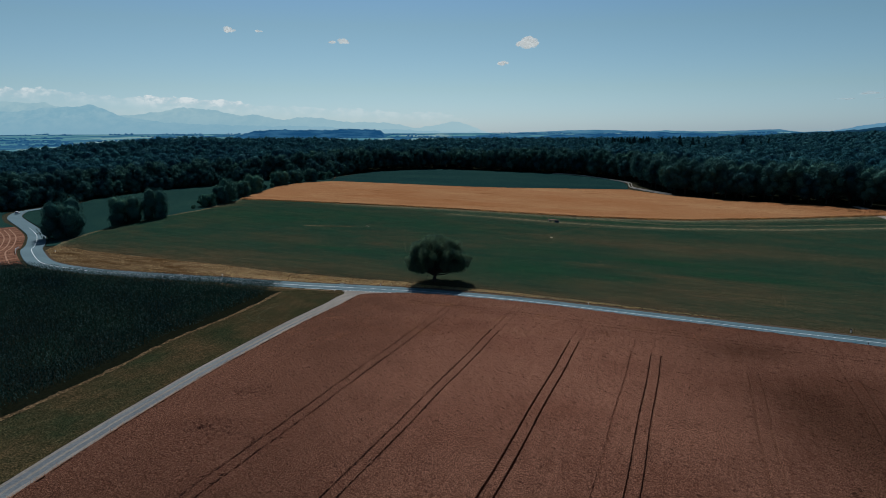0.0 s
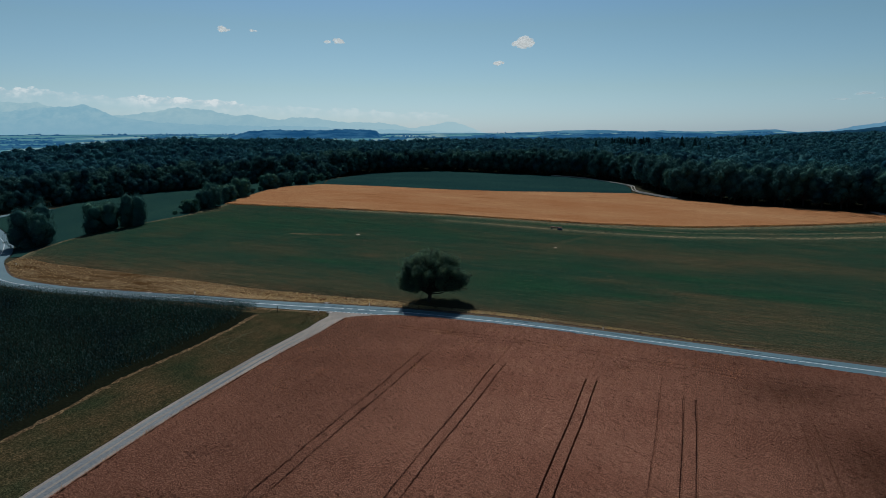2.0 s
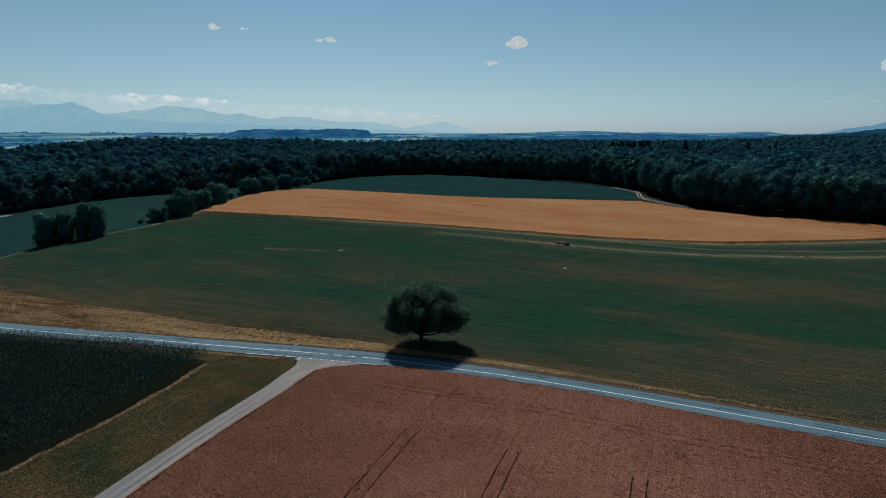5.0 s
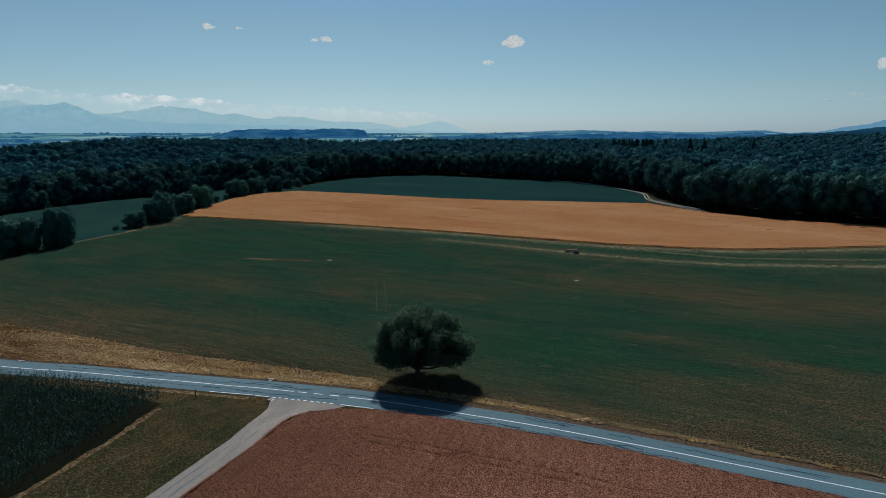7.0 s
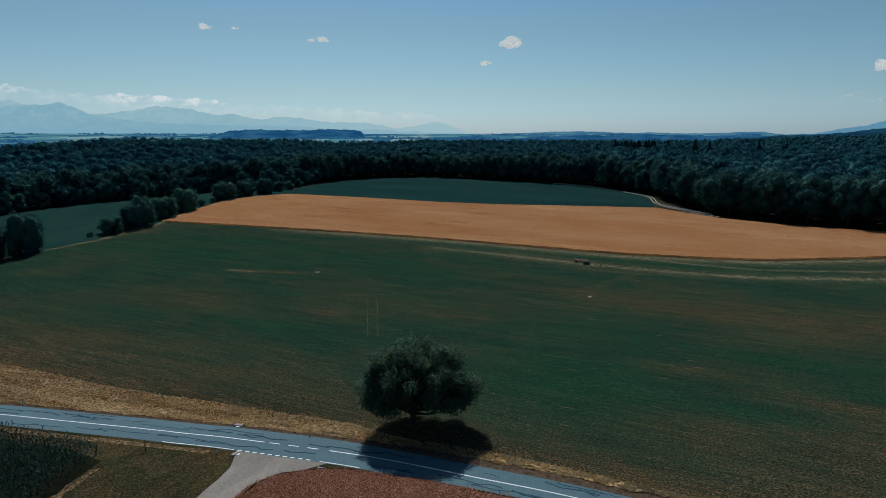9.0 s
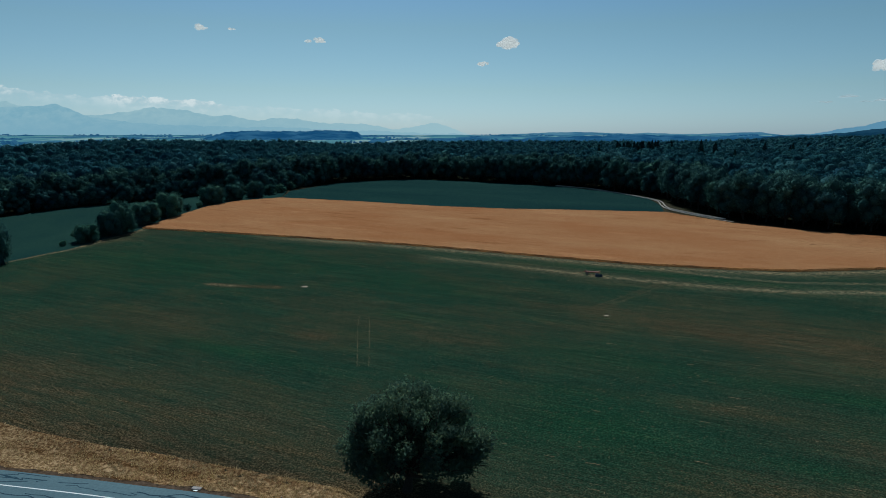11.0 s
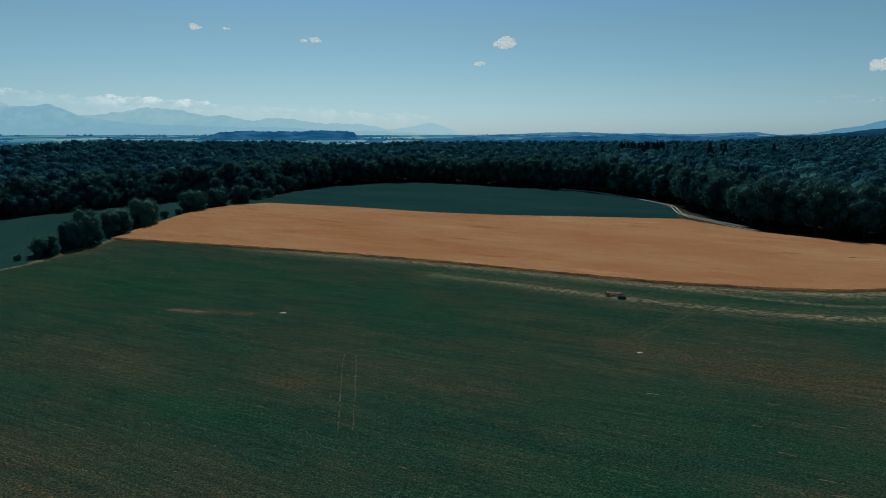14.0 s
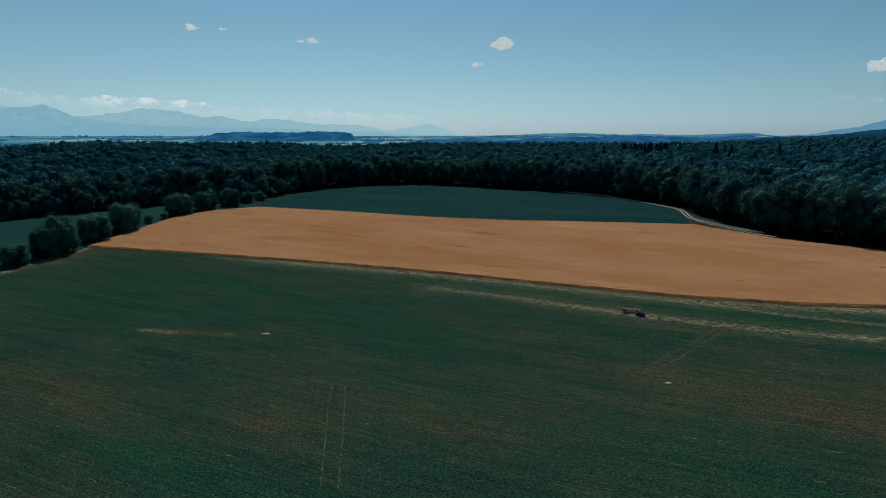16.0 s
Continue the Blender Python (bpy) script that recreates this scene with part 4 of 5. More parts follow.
    for c in cen:
        start = np.array([0.05, 0.05, clear * rng.uniform(0.75, 1.15)])
        bow = (start + c) / 2 + rng.normal(0, radius * 0.06, 3) + (0, 0, radius * 0.05)
        pieces.append(tube([start, bow, c], [trunk_r * 0.5, trunk_r * 0.28, trunk_r * 0.08], 6 if twigs else 4))
        for j in range(twigs):
            e = c + unit(rng.normal(0, 1, 3)) * radius * 0.3
            pieces.append(tube([bow, (bow + e) / 2 + rng.normal(0, 0.2, 3), e], [trunk_r * 0.2, trunk_r * 0.1, trunk_r * 0.03], 5))
    tv, tf = joined(pieces)
    trunk = fast_mesh("trunk", tv, tf, M_BARK, True)
    pick = rng.choice(len(cen), count, p=rad**2 / (rad**2).sum())
    d = unit(rng.normal(0, 1, (count, 3)))
    bump = 1 + 0.16 * np.sin(d[:, 0] * 5 + pick) * np.sin(d[:, 1] * 6 + 2 * pick) + rng.normal(0, 0.17 if layout else 0.05, count)
    shell = np.where(rng.random(count) < bare, rng.uniform(0.35, 1.0, count), rng.uniform(0.86, 1.04, count))
    p = cen[pick] + d * (rad[pick] * bump * shell)[:, None] * (1, 1, squash)
    keep = p[:, 2] > clear * 0.75
    if layout:      # the bole stands free below the middle of the crown
        keep &= p[:, 2] > 3.4 + 2.2 * np.clip(1 - np.abs(p[:, 0] - 0.1) / 2.8, 0, 1) + np.where(p[:, 1] > 3.2, -1.2, 0) + 0.5 * np.sin(p[:, 0] * 2.3) * np.sin(p[:, 1] * 1.9)
    p, d = p[keep], d[keep]
    v, f = leaves(rng, p, d + (0, 0, 0.35), leaf * rng.uniform(0.6, 1.3, len(p)), 0.55, 0.8)
    if hull:
        # inner foliage: a lumpy body in each lobe, under the outer leaves
        sv, sf = ball(1)
        parts = [(v, f)]
        for k, (c, r) in enumerate(zip(cen, rad)):
            wave = 1 + 0.14 * np.sin(sv[:, :1] * 5 + k) * np.sin(sv[:, 1:2] * 6 + 2 * k) + rng.normal(0, 0.07, (len(sv), 1))
            parts.append((c + sv * wave * r * hull * (1, 1, squash), sf))
        v, f = joined(parts)
    return trunk, fast_mesh("crown", v, f, mat, bool(hull))


def tree(name, meshes, x, y, label, category="tree", scale=1.0, turn=0.0, wide=1.0, group="", sink=0.0):
    t = new(name)
    t.matrix_basis = pose(x, y, float(relief(x, y)) - sink, 0, 0, turn) @ Matrix.Diagonal((scale * wide, scale * wide, scale, 1))
    part("trunk", meshes[0], t)
    part("crown", meshes[1], t)
    return tagged(t, label, category, group)


walnut = tree("walnut_tree", tree_meshes(21, 12.2, 9.4, 0.5, 2.3, 44000, 0.19, M_WALNUT, 19, 0.95, bare=0.3, twigs=2, layout=64), 0.3, 0.2,
              "large lone round-crowned walnut tree beside the road")

kinds = [tree_meshes(30 + k, 18, 6.0 + 0.5 * k, 0.32, 2.0, 1200, 0.48, M_BROAD, 10 + k, 1.05, bare=0.05, twigs=0, hull=0.74) for k in range(4)]
near_kinds = [tree_meshes(40 + k, 18, 6.0 + 0.5 * k, 0.32, 2.0, 3100, 0.36, M_BROAD, 14 + k, 1.05, bare=0.05, twigs=0, hull=0.72) for k in range(4)]
full = [tree_meshes(60 + k, 10, 6.6, 0.3, 0.4, 7000, 0.22, M_HEDGE, 15 + k, 0.95, bare=0.06, twigs=1, hull=0.82) for k in range(3)]
bushes = [tree_meshes(50 + k, 8, 4.4, 0.2, 0.3, 2600, 0.22, M_HEDGE, 10, 0.95, bare=0.06, twigs=0, hull=0.82) for k in range(2)]
for x, y, h, w, k in ((-158, 104, 18, 20, 0), (-144, 130, 14.5, 17, 1), (-131, 133, 15.5, 14, 2), (-114, 186, 14, 12, 0), (-116, 180, 11, 11, 1), (-114, 208, 10.5, 13, 1),
                      (-112, 230, 12.3, 15, 2), (-107, 276, 11, 15, 1), (-100, 294, 10.5, 14, 0), (-92, 309, 10, 12, 2)):
    tree("hedge_tree", full[k], x, y, "dark green full-crowned tree in the field hedge", "tree", h / 10, x * 37 % 360, w / 13.8 * 10 / h, "hedge trees", 0.11 * h)
for x, y, s, k in ((-118, 167, 1.0, 0), (-122, 170, 0.8, 1), (-124, 161, 0.3, 1), (-111, 250, 0.5, 0), (-109, 262, 0.4, 1), (-86, 322, 0.9, 0), (-82, 332, 0.8, 1), (-84, 345, 0.9, 0), (-80, 352, 0.8, 1), (-148, 127, 0.4, 1)):
    tree("hedge_bush", bushes[k], x, y, "rounded dark green bush at the field edge", "bush", s, y * 53 % 360, 1.0, "hedge bushes", 0.9 * s)

# the wood: single trees along its edge, joined canopy behind them
GLADE = [(900, -250), (520, 20), (330, 116), (216, 150), (196, 166), (167, 182), (147, 205), (140, 236), (142, 287), (134, 320), (108, 366), (36, 421), (2, 438), (-20, 431), (-56, 409),
         (-84, 350), (-90, 330), (-126, 326), (-163, 332), (-188, 312), (-206, 290), (-226, 252), (-238, 228), (-250, 200), (-300, 175), (-700, 120), (-900, -250)]
low_kinds = [tree_meshes(80 + k, 13, 6.0, 0.3, 0.3, 1900, 0.36, M_BROAD, 13 + k, 1.0, bare=0.05, twigs=0, hull=0.80) for k in range(3)]
edge = resample(GLADE, 600)
lean = np.gradient(edge, axis=0)
lean = np.stack([-lean[:, 1], lean[:, 0]], 1) / np.hypot(*lean.T)[:, None]
lean *= np.where(inside(GLADE, *(edge + lean).T), -1, 1)[:, None]
# dark sheet standing in for the trees' shade, from just outside the edge
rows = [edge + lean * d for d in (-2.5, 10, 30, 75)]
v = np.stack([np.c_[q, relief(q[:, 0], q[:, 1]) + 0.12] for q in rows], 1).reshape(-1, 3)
tagged(new("woodland_floor", fast_mesh("woodland_floor", v, grid_faces(600, 4), M_SHADESOIL, True)), "floor under the wood's edge, painted dark for shade", "soil", kind="structure")
rng = np.random.default_rng(77)
placed = []
for i in range(1, 599):
    p, t = edge[i], edge[i + 1] - edge[i - 1]
    n = np.array([-t[1], t[0]]) / np.hypot(*t)
    n = -n if inside(GLADE, *(p + n)) else n
    if not (-330 < p[0] < 250 and p[1] > 60):
        continue
    for row in range(3):
        q = p + n * (3.0 + 7.5 * row + rng.uniform(-2, 2)) + t * rng.uniform(-0.5, 0.5)
        if all((q[0] - o[0]) ** 2 + (q[1] - o[1]) ** 2 > 40 for o in placed):
            placed.append((*q, row))
placed = placed[:270]
for q in placed:
    s = rng.uniform(0.85, 1.3)
    if q[0] < -70 and q[2] == 0:
        tree("edge_tree", low_kinds[int(rng.integers(3))], q[0], q[1], "broad low-branched tree at the edge of the wood", "tree", s * 0.85, rng.uniform(0, 360), 1.05, "trees at the edge of the wood", 0.9)
        continue
    tree("edge_tree", (near_kinds if q[0] > 125 and q[1] < 300 else kinds)[int(rng.integers(4))], q[0], q[1], "tall dark broadleaf tree at the edge of the wood", "tree", s, rng.uniform(0, 360), rng.uniform(0.85, 1.1), "trees at the edge of the wood")


def canopy(name, x, y, sub, count, leaf, seed, label, mat, low=16.0, high=22.5, rag=0.05):
    """Many crowns in one mesh: lumpy rounded crowns with leaf faces standing out of them."""
    rng = np.random.default_rng(seed)
    n = len(x)
    top = rng.uniform(low, high, n) + 1.5 * lumps(x, y, 90, 0.4)
    r = rng.uniform(3.8, 6.2, n)
    z0 = relief(x, y)
    c = np.c_[x, y, z0 + top - r * 1.1]
    sv, sf = ball(sub)
    wave = 0.16 * np.sin(sv[None, :, 0] * 4.5 + np.arange(n)[:, None]) * np.sin(sv[None, :, 1] * 5 + 1.7 * np.arange(n)[:, None]) + 0.10 * np.sin(sv[None, :, 2] * 7 + 2.3 * np.arange(n)[:, None])
    q = sv[None] * (r[:, None] * (0.84 + wave + rng.normal(0, rag, (n, len(sv)))))[..., None] * (1, 1, 1.1)
    below = sv[:, 2] < -0.1
    q[:, below, 2] *= 2.6
    q[:, below, :2] *= 0.72
    body = (c[:, None] + q).reshape(-1, 3)
    body[:, 2] = np.maximum(body[:, 2], np.repeat(z0, len(sv)) + 0.3)
    bf = (np.arange(n)[:, None, None] * len(sv) + sf[None]).reshape(-1, 3)
    d = unit(rng.normal(0, 1, (n, count, 3)) + (0, -0.3, 0.5))
    p = c[:, None] + d * (r[:, None] * rng.uniform(0.90, 1.12, (n, count)))[..., None] * (1, 1, 1.1)
    v, f = leaves(rng, p.reshape(-1, 3), d.reshape(-1, 3), leaf * rng.uniform(0.6, 1.3, n * count), 0.7, 0.65)
    return tagged(new(name, fast_mesh(name, np.concatenate([body, v]), [bf, f + len(body)], mat, True)), label, "woodland", kind="stuff")


def wood_places(spacing, near, far, seed):
    rng = np.random.default_rng(seed)
    a, b = np.meshgrid(np.arange(-1700, 1900, spacing), np.arange(40, 1700, spacing), indexing="ij")
    x = (a + rng.uniform(-0.45, 0.45, a.shape) * spacing).ravel()
    y = (b + rng.uniform(-0.45, 0.45, a.shape) * spacing).ravel()
    r = np.hypot(x, y + 60)
    keep = ~inside(GLADE, x, y) & (r >= near) & (r < far) & (np.abs(x) < (y + 175) * 0.73 + 15)
    # open country lies beyond the wood on the one side
    keep &= y < 1000 + np.where(x < 0, 0.62 * x, 0.1 * x) + 40 * lumps(x, y, 300, 0.2)
    return x[keep], y[keep]


def off_edge(x, y):
    e = np.array(placed)
    ok = np.ones(len(x), bool)
    for i in range(0, len(x), 2000):
        d = (x[i : i + 2000, None] - e[:, 0]) ** 2 + (y[i : i + 2000, None] - e[:, 1]) ** 2
        ok[i : i + 2000] = d.min(1) > 60
    return x[ok], y[ok]


x, y = off_edge(*wood_places(8.0, 0, 350, 91))
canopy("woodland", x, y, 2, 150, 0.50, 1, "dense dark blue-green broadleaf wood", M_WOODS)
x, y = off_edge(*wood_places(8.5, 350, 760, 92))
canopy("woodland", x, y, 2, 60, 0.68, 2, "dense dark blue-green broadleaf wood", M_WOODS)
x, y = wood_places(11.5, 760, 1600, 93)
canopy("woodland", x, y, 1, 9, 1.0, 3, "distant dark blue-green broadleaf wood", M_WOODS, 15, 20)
rng = np.random.default_rng(94)
FIRS = [(197 + 2.6 * k + rng.normal(0, 1.2), 543 + rng.normal(0, 7), rng.uniform(27, 30.5)) for k in range(17)]
FIRS += [(234, 444, 32.5), (247, 446, 30.5), (263, 575, 29), (300, 560, 26), (338, 535, 28.5), (184, 560, 26), (330, 480, 26), (372, 545, 27.5), (396, 560, 26), (240, 400, 26)]
for k, (x, y, h) in enumerate(FIRS):
    pieces, w = [], np.linspace(0, 2 * np.pi, 14, endpoint=False)
    for j in range(11):
        q = j / 11
        rr = (0.20 * h * (1 - q) ** 0.9 + 0.25) * (1 + 0.30 * np.cos(w * 7) + rng.normal(0, 0.10, 14))
        low = h * (0.16 + 0.76 * q)
        ring = np.c_[rr * np.cos(w + j), rr * np.sin(w + j), low - 0.10 * rr + rng.normal(0, 0.15, 14)]
        cone = np.concatenate([ring, [[0, 0, low + h * 0.11]]])
        pieces.append((cone, np.array([[i, (i + 1) % 14, 14] for i in range(14)])))
    cv, cf = joined(pieces)
    fir = new("fir_tree")
    fir.matrix_basis = pose(x, y, float(relief(x, y)))
    part("crown", fast_mesh("crown", cv, cf, M_FIR), fir)
    tv, tf = tube([(0, 0, -0.2), (0, 0, h * 0.5)], [0.35, 0.2], 7)
    part("trunk", fast_mesh("trunk", tv, tf, M_BARK), fir)
    tagged(fir, "dark pointed fir standing above the broadleaf wood", "tree", "firs in the wood")


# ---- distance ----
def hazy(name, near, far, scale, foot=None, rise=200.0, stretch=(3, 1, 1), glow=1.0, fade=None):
    """Far land as a glow with haze painted into its colour, changing towards its foot and, with fade = (x0, x1,
    colour), towards one end.
    """
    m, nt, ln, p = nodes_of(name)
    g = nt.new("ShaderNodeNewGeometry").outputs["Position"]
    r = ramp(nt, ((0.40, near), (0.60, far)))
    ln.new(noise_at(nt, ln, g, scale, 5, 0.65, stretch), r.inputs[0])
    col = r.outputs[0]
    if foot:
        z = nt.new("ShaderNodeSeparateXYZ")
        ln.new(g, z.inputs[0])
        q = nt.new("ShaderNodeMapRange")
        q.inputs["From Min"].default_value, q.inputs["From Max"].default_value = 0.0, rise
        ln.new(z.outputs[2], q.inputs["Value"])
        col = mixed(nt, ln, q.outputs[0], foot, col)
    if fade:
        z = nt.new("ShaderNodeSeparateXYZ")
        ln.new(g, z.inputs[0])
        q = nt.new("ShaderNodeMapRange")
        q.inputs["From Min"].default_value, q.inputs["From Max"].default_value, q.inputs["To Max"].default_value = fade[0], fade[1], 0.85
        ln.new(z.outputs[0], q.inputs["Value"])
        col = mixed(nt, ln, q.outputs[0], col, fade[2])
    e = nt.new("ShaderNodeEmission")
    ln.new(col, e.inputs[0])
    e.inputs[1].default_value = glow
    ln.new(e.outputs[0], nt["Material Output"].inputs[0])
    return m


def ridge(name, y0, x0, x1, heights, jag, mat, label, seed, base=-40.0, deep=150.0):
    """A far range of hills: a crest line over x with a sloping front and back. heights: (x, z) points."""
    xs = np.linspace(x0, x1, 420)
    hx, hz = np.array(heights, float).T
    z = np.interp(xs, hx, hz)
    rng = np.random.default_rng(seed)
    for k, amp in ((3, 0.4), (7, 0.3), (17, 0.26), (29, 0.22), (47, 0.18), (71, 0.13), (103, 0.10), (127, 0.08)):
        z += jag * amp * np.sin((xs - x0) / (x1 - x0) * 6.28 * k + rng.uniform(0, 6.28)) * smooth01((z - base) / 60)
    fold = jag * 1.5 * np.abs(np.sin(xs / 61 + 2 * np.sin(xs / 143)))
    rows = [np.c_[xs, np.full(420, y0 - deep), np.full(420, base)], np.c_[xs, np.full(420, y0 - deep * 0.4) - 3 * fold, base + (z - base) * 0.6], np.c_[xs, np.full(420, y0), z], np.c_[xs, np.full(420, y0 + deep), np.full(420, base)]]
    v = np.stack(rows, 1).reshape(-1, 3)
    return tagged(new(name, fast_mesh(name, v, grid_faces(420, 4), mat, True)), label, "hills", kind="structure")


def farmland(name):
    """The far plain: glowing fields of their own tints, with blue haze painted into them."""
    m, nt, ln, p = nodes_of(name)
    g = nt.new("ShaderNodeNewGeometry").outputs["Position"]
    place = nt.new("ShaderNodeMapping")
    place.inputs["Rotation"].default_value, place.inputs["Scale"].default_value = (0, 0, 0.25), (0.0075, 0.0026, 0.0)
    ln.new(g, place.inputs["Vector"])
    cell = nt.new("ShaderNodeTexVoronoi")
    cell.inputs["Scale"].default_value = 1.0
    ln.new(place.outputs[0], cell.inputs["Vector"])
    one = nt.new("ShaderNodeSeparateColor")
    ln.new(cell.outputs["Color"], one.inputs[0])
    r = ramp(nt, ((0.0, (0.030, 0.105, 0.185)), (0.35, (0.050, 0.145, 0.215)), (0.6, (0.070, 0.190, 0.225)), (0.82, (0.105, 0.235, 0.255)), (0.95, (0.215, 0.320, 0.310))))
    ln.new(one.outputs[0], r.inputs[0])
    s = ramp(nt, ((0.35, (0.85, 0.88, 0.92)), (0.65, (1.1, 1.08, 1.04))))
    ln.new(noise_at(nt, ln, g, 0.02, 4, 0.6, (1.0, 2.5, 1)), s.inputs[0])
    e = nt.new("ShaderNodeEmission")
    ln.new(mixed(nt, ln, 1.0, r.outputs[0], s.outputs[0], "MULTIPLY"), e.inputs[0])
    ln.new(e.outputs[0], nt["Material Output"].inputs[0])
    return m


# blue and pallor of distance are put into these glow colours
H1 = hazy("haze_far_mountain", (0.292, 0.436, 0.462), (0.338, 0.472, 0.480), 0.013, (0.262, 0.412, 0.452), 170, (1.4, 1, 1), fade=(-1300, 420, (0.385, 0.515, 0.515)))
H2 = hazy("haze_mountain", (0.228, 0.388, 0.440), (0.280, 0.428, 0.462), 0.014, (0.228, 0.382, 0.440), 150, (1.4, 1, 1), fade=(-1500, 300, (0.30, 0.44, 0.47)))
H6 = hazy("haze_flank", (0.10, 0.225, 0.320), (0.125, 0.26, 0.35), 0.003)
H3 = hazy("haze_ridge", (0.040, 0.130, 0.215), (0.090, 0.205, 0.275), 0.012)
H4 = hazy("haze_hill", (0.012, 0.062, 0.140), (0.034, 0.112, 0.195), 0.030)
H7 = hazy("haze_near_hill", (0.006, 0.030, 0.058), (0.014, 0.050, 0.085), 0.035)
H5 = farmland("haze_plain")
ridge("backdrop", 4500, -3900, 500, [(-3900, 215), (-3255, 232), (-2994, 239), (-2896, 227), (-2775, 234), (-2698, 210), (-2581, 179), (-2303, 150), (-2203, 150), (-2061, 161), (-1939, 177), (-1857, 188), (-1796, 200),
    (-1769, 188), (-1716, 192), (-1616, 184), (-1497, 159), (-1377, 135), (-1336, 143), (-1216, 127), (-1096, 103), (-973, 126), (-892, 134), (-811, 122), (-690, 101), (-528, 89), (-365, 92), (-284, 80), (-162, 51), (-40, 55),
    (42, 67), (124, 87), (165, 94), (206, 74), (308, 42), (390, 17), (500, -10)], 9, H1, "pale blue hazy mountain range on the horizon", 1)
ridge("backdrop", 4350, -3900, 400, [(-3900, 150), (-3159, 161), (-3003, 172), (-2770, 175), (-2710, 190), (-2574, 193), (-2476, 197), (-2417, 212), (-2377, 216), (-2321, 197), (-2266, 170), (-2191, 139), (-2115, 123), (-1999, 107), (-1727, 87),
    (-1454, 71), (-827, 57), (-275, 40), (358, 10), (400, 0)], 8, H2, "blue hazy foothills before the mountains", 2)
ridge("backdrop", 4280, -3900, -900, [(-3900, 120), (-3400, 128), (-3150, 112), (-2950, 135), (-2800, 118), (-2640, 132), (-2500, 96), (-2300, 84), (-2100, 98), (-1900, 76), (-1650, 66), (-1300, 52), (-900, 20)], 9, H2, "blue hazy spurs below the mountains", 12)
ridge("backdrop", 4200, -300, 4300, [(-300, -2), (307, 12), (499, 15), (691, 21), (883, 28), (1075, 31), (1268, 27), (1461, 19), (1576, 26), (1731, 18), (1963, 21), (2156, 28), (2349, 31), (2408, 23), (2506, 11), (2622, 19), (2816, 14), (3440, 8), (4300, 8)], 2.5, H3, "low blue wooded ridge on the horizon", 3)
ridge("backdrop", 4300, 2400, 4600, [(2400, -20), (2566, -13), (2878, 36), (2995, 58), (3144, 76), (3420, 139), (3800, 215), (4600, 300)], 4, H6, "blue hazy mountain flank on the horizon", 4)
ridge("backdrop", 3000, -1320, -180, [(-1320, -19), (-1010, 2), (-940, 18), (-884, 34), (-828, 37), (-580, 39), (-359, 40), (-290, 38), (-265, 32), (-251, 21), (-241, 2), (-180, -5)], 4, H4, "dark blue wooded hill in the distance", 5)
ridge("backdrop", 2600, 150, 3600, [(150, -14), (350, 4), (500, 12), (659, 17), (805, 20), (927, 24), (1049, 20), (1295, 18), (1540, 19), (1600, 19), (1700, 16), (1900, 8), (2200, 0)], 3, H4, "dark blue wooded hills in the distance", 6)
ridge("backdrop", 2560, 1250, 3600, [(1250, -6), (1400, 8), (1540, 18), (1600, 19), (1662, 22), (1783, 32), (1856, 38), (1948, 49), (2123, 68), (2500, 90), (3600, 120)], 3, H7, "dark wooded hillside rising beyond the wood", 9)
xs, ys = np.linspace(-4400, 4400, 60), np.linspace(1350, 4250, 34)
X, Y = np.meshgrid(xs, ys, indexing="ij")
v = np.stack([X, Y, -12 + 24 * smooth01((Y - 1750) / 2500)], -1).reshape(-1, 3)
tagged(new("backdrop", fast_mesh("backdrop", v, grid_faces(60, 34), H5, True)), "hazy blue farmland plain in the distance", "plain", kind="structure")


# ---- clouds ----
def cloud_material(name, dense, tone):
    """Each puff lets part of the sky through, so a cloud is solid in its middle and thin at its rim."""
    m, nt, ln, p = nodes_of(name)
    e = nt.new("ShaderNodeEmission")
    e.inputs[0].default_value, e.inputs[1].default_value = (*tone, 1), 0.80
    d = nt.new("ShaderNodeBsdfDiffuse")
    d.inputs[0].default_value = (0.8, 0.8, 0.8, 1)
    t = nt.new("ShaderNodeBsdfTransparent")
    body = nt.new("ShaderNodeMixShader")
    body.inputs[0].default_value = 0.35
    ln.new(e.outputs[0], body.inputs[1])
    ln.new(d.outputs[0], body.inputs[2])
    mix = nt.new("ShaderNodeMixShader")
    mix.inputs[0].default_value = dense
    ln.new(t.outputs[0], mix.inputs[1])
    ln.new(body.outputs[0], mix.inputs[2])
    ln.new(mix.outputs[0], nt["Material Output"].inputs[0])
    return m


M_CLOUD = cloud_material("cloud", 0.42, (0.86, 0.86, 0.78))


def cloud(x, y, z, width, height, puffs, seed, label="small white fair-weather cloud", small=1.0, flat=0.85, mat=None):
    rng = np.random.default_rng(seed)
    sv, sf = ball(2)
    pieces = []
    for k in range(puffs):
        u = rng.uniform(-1, 1)
        r = height * rng.choice((0.12, 0.18, 0.26, 0.34, 0.42)) * (1.05 - 0.6 * abs(u)) * small
        c = np.array([x + u * width * 0.42, y + rng.uniform(-1, 1) * height, z + (rng.uniform(-0.3, 0.42) * (1 - 0.7 * u * u) - 0.12 * abs(u)) * height])
        lump = 1 + 0.12 * np.sin(sv[:, :1] * 7 + k) * np.sin(sv[:, 2:] * 8 + k) + rng.normal(0, 0.06, (len(sv), 1))
        pieces.append((c + sv * (r * 1.15 / flat, r, r * flat) * lump, sf))
    v, f = joined(pieces)
    return tagged(new("cloud", fast_mesh("cloud", v, f, mat or M_CLOUD, True)), label, "cloud", "clouds", "structure")


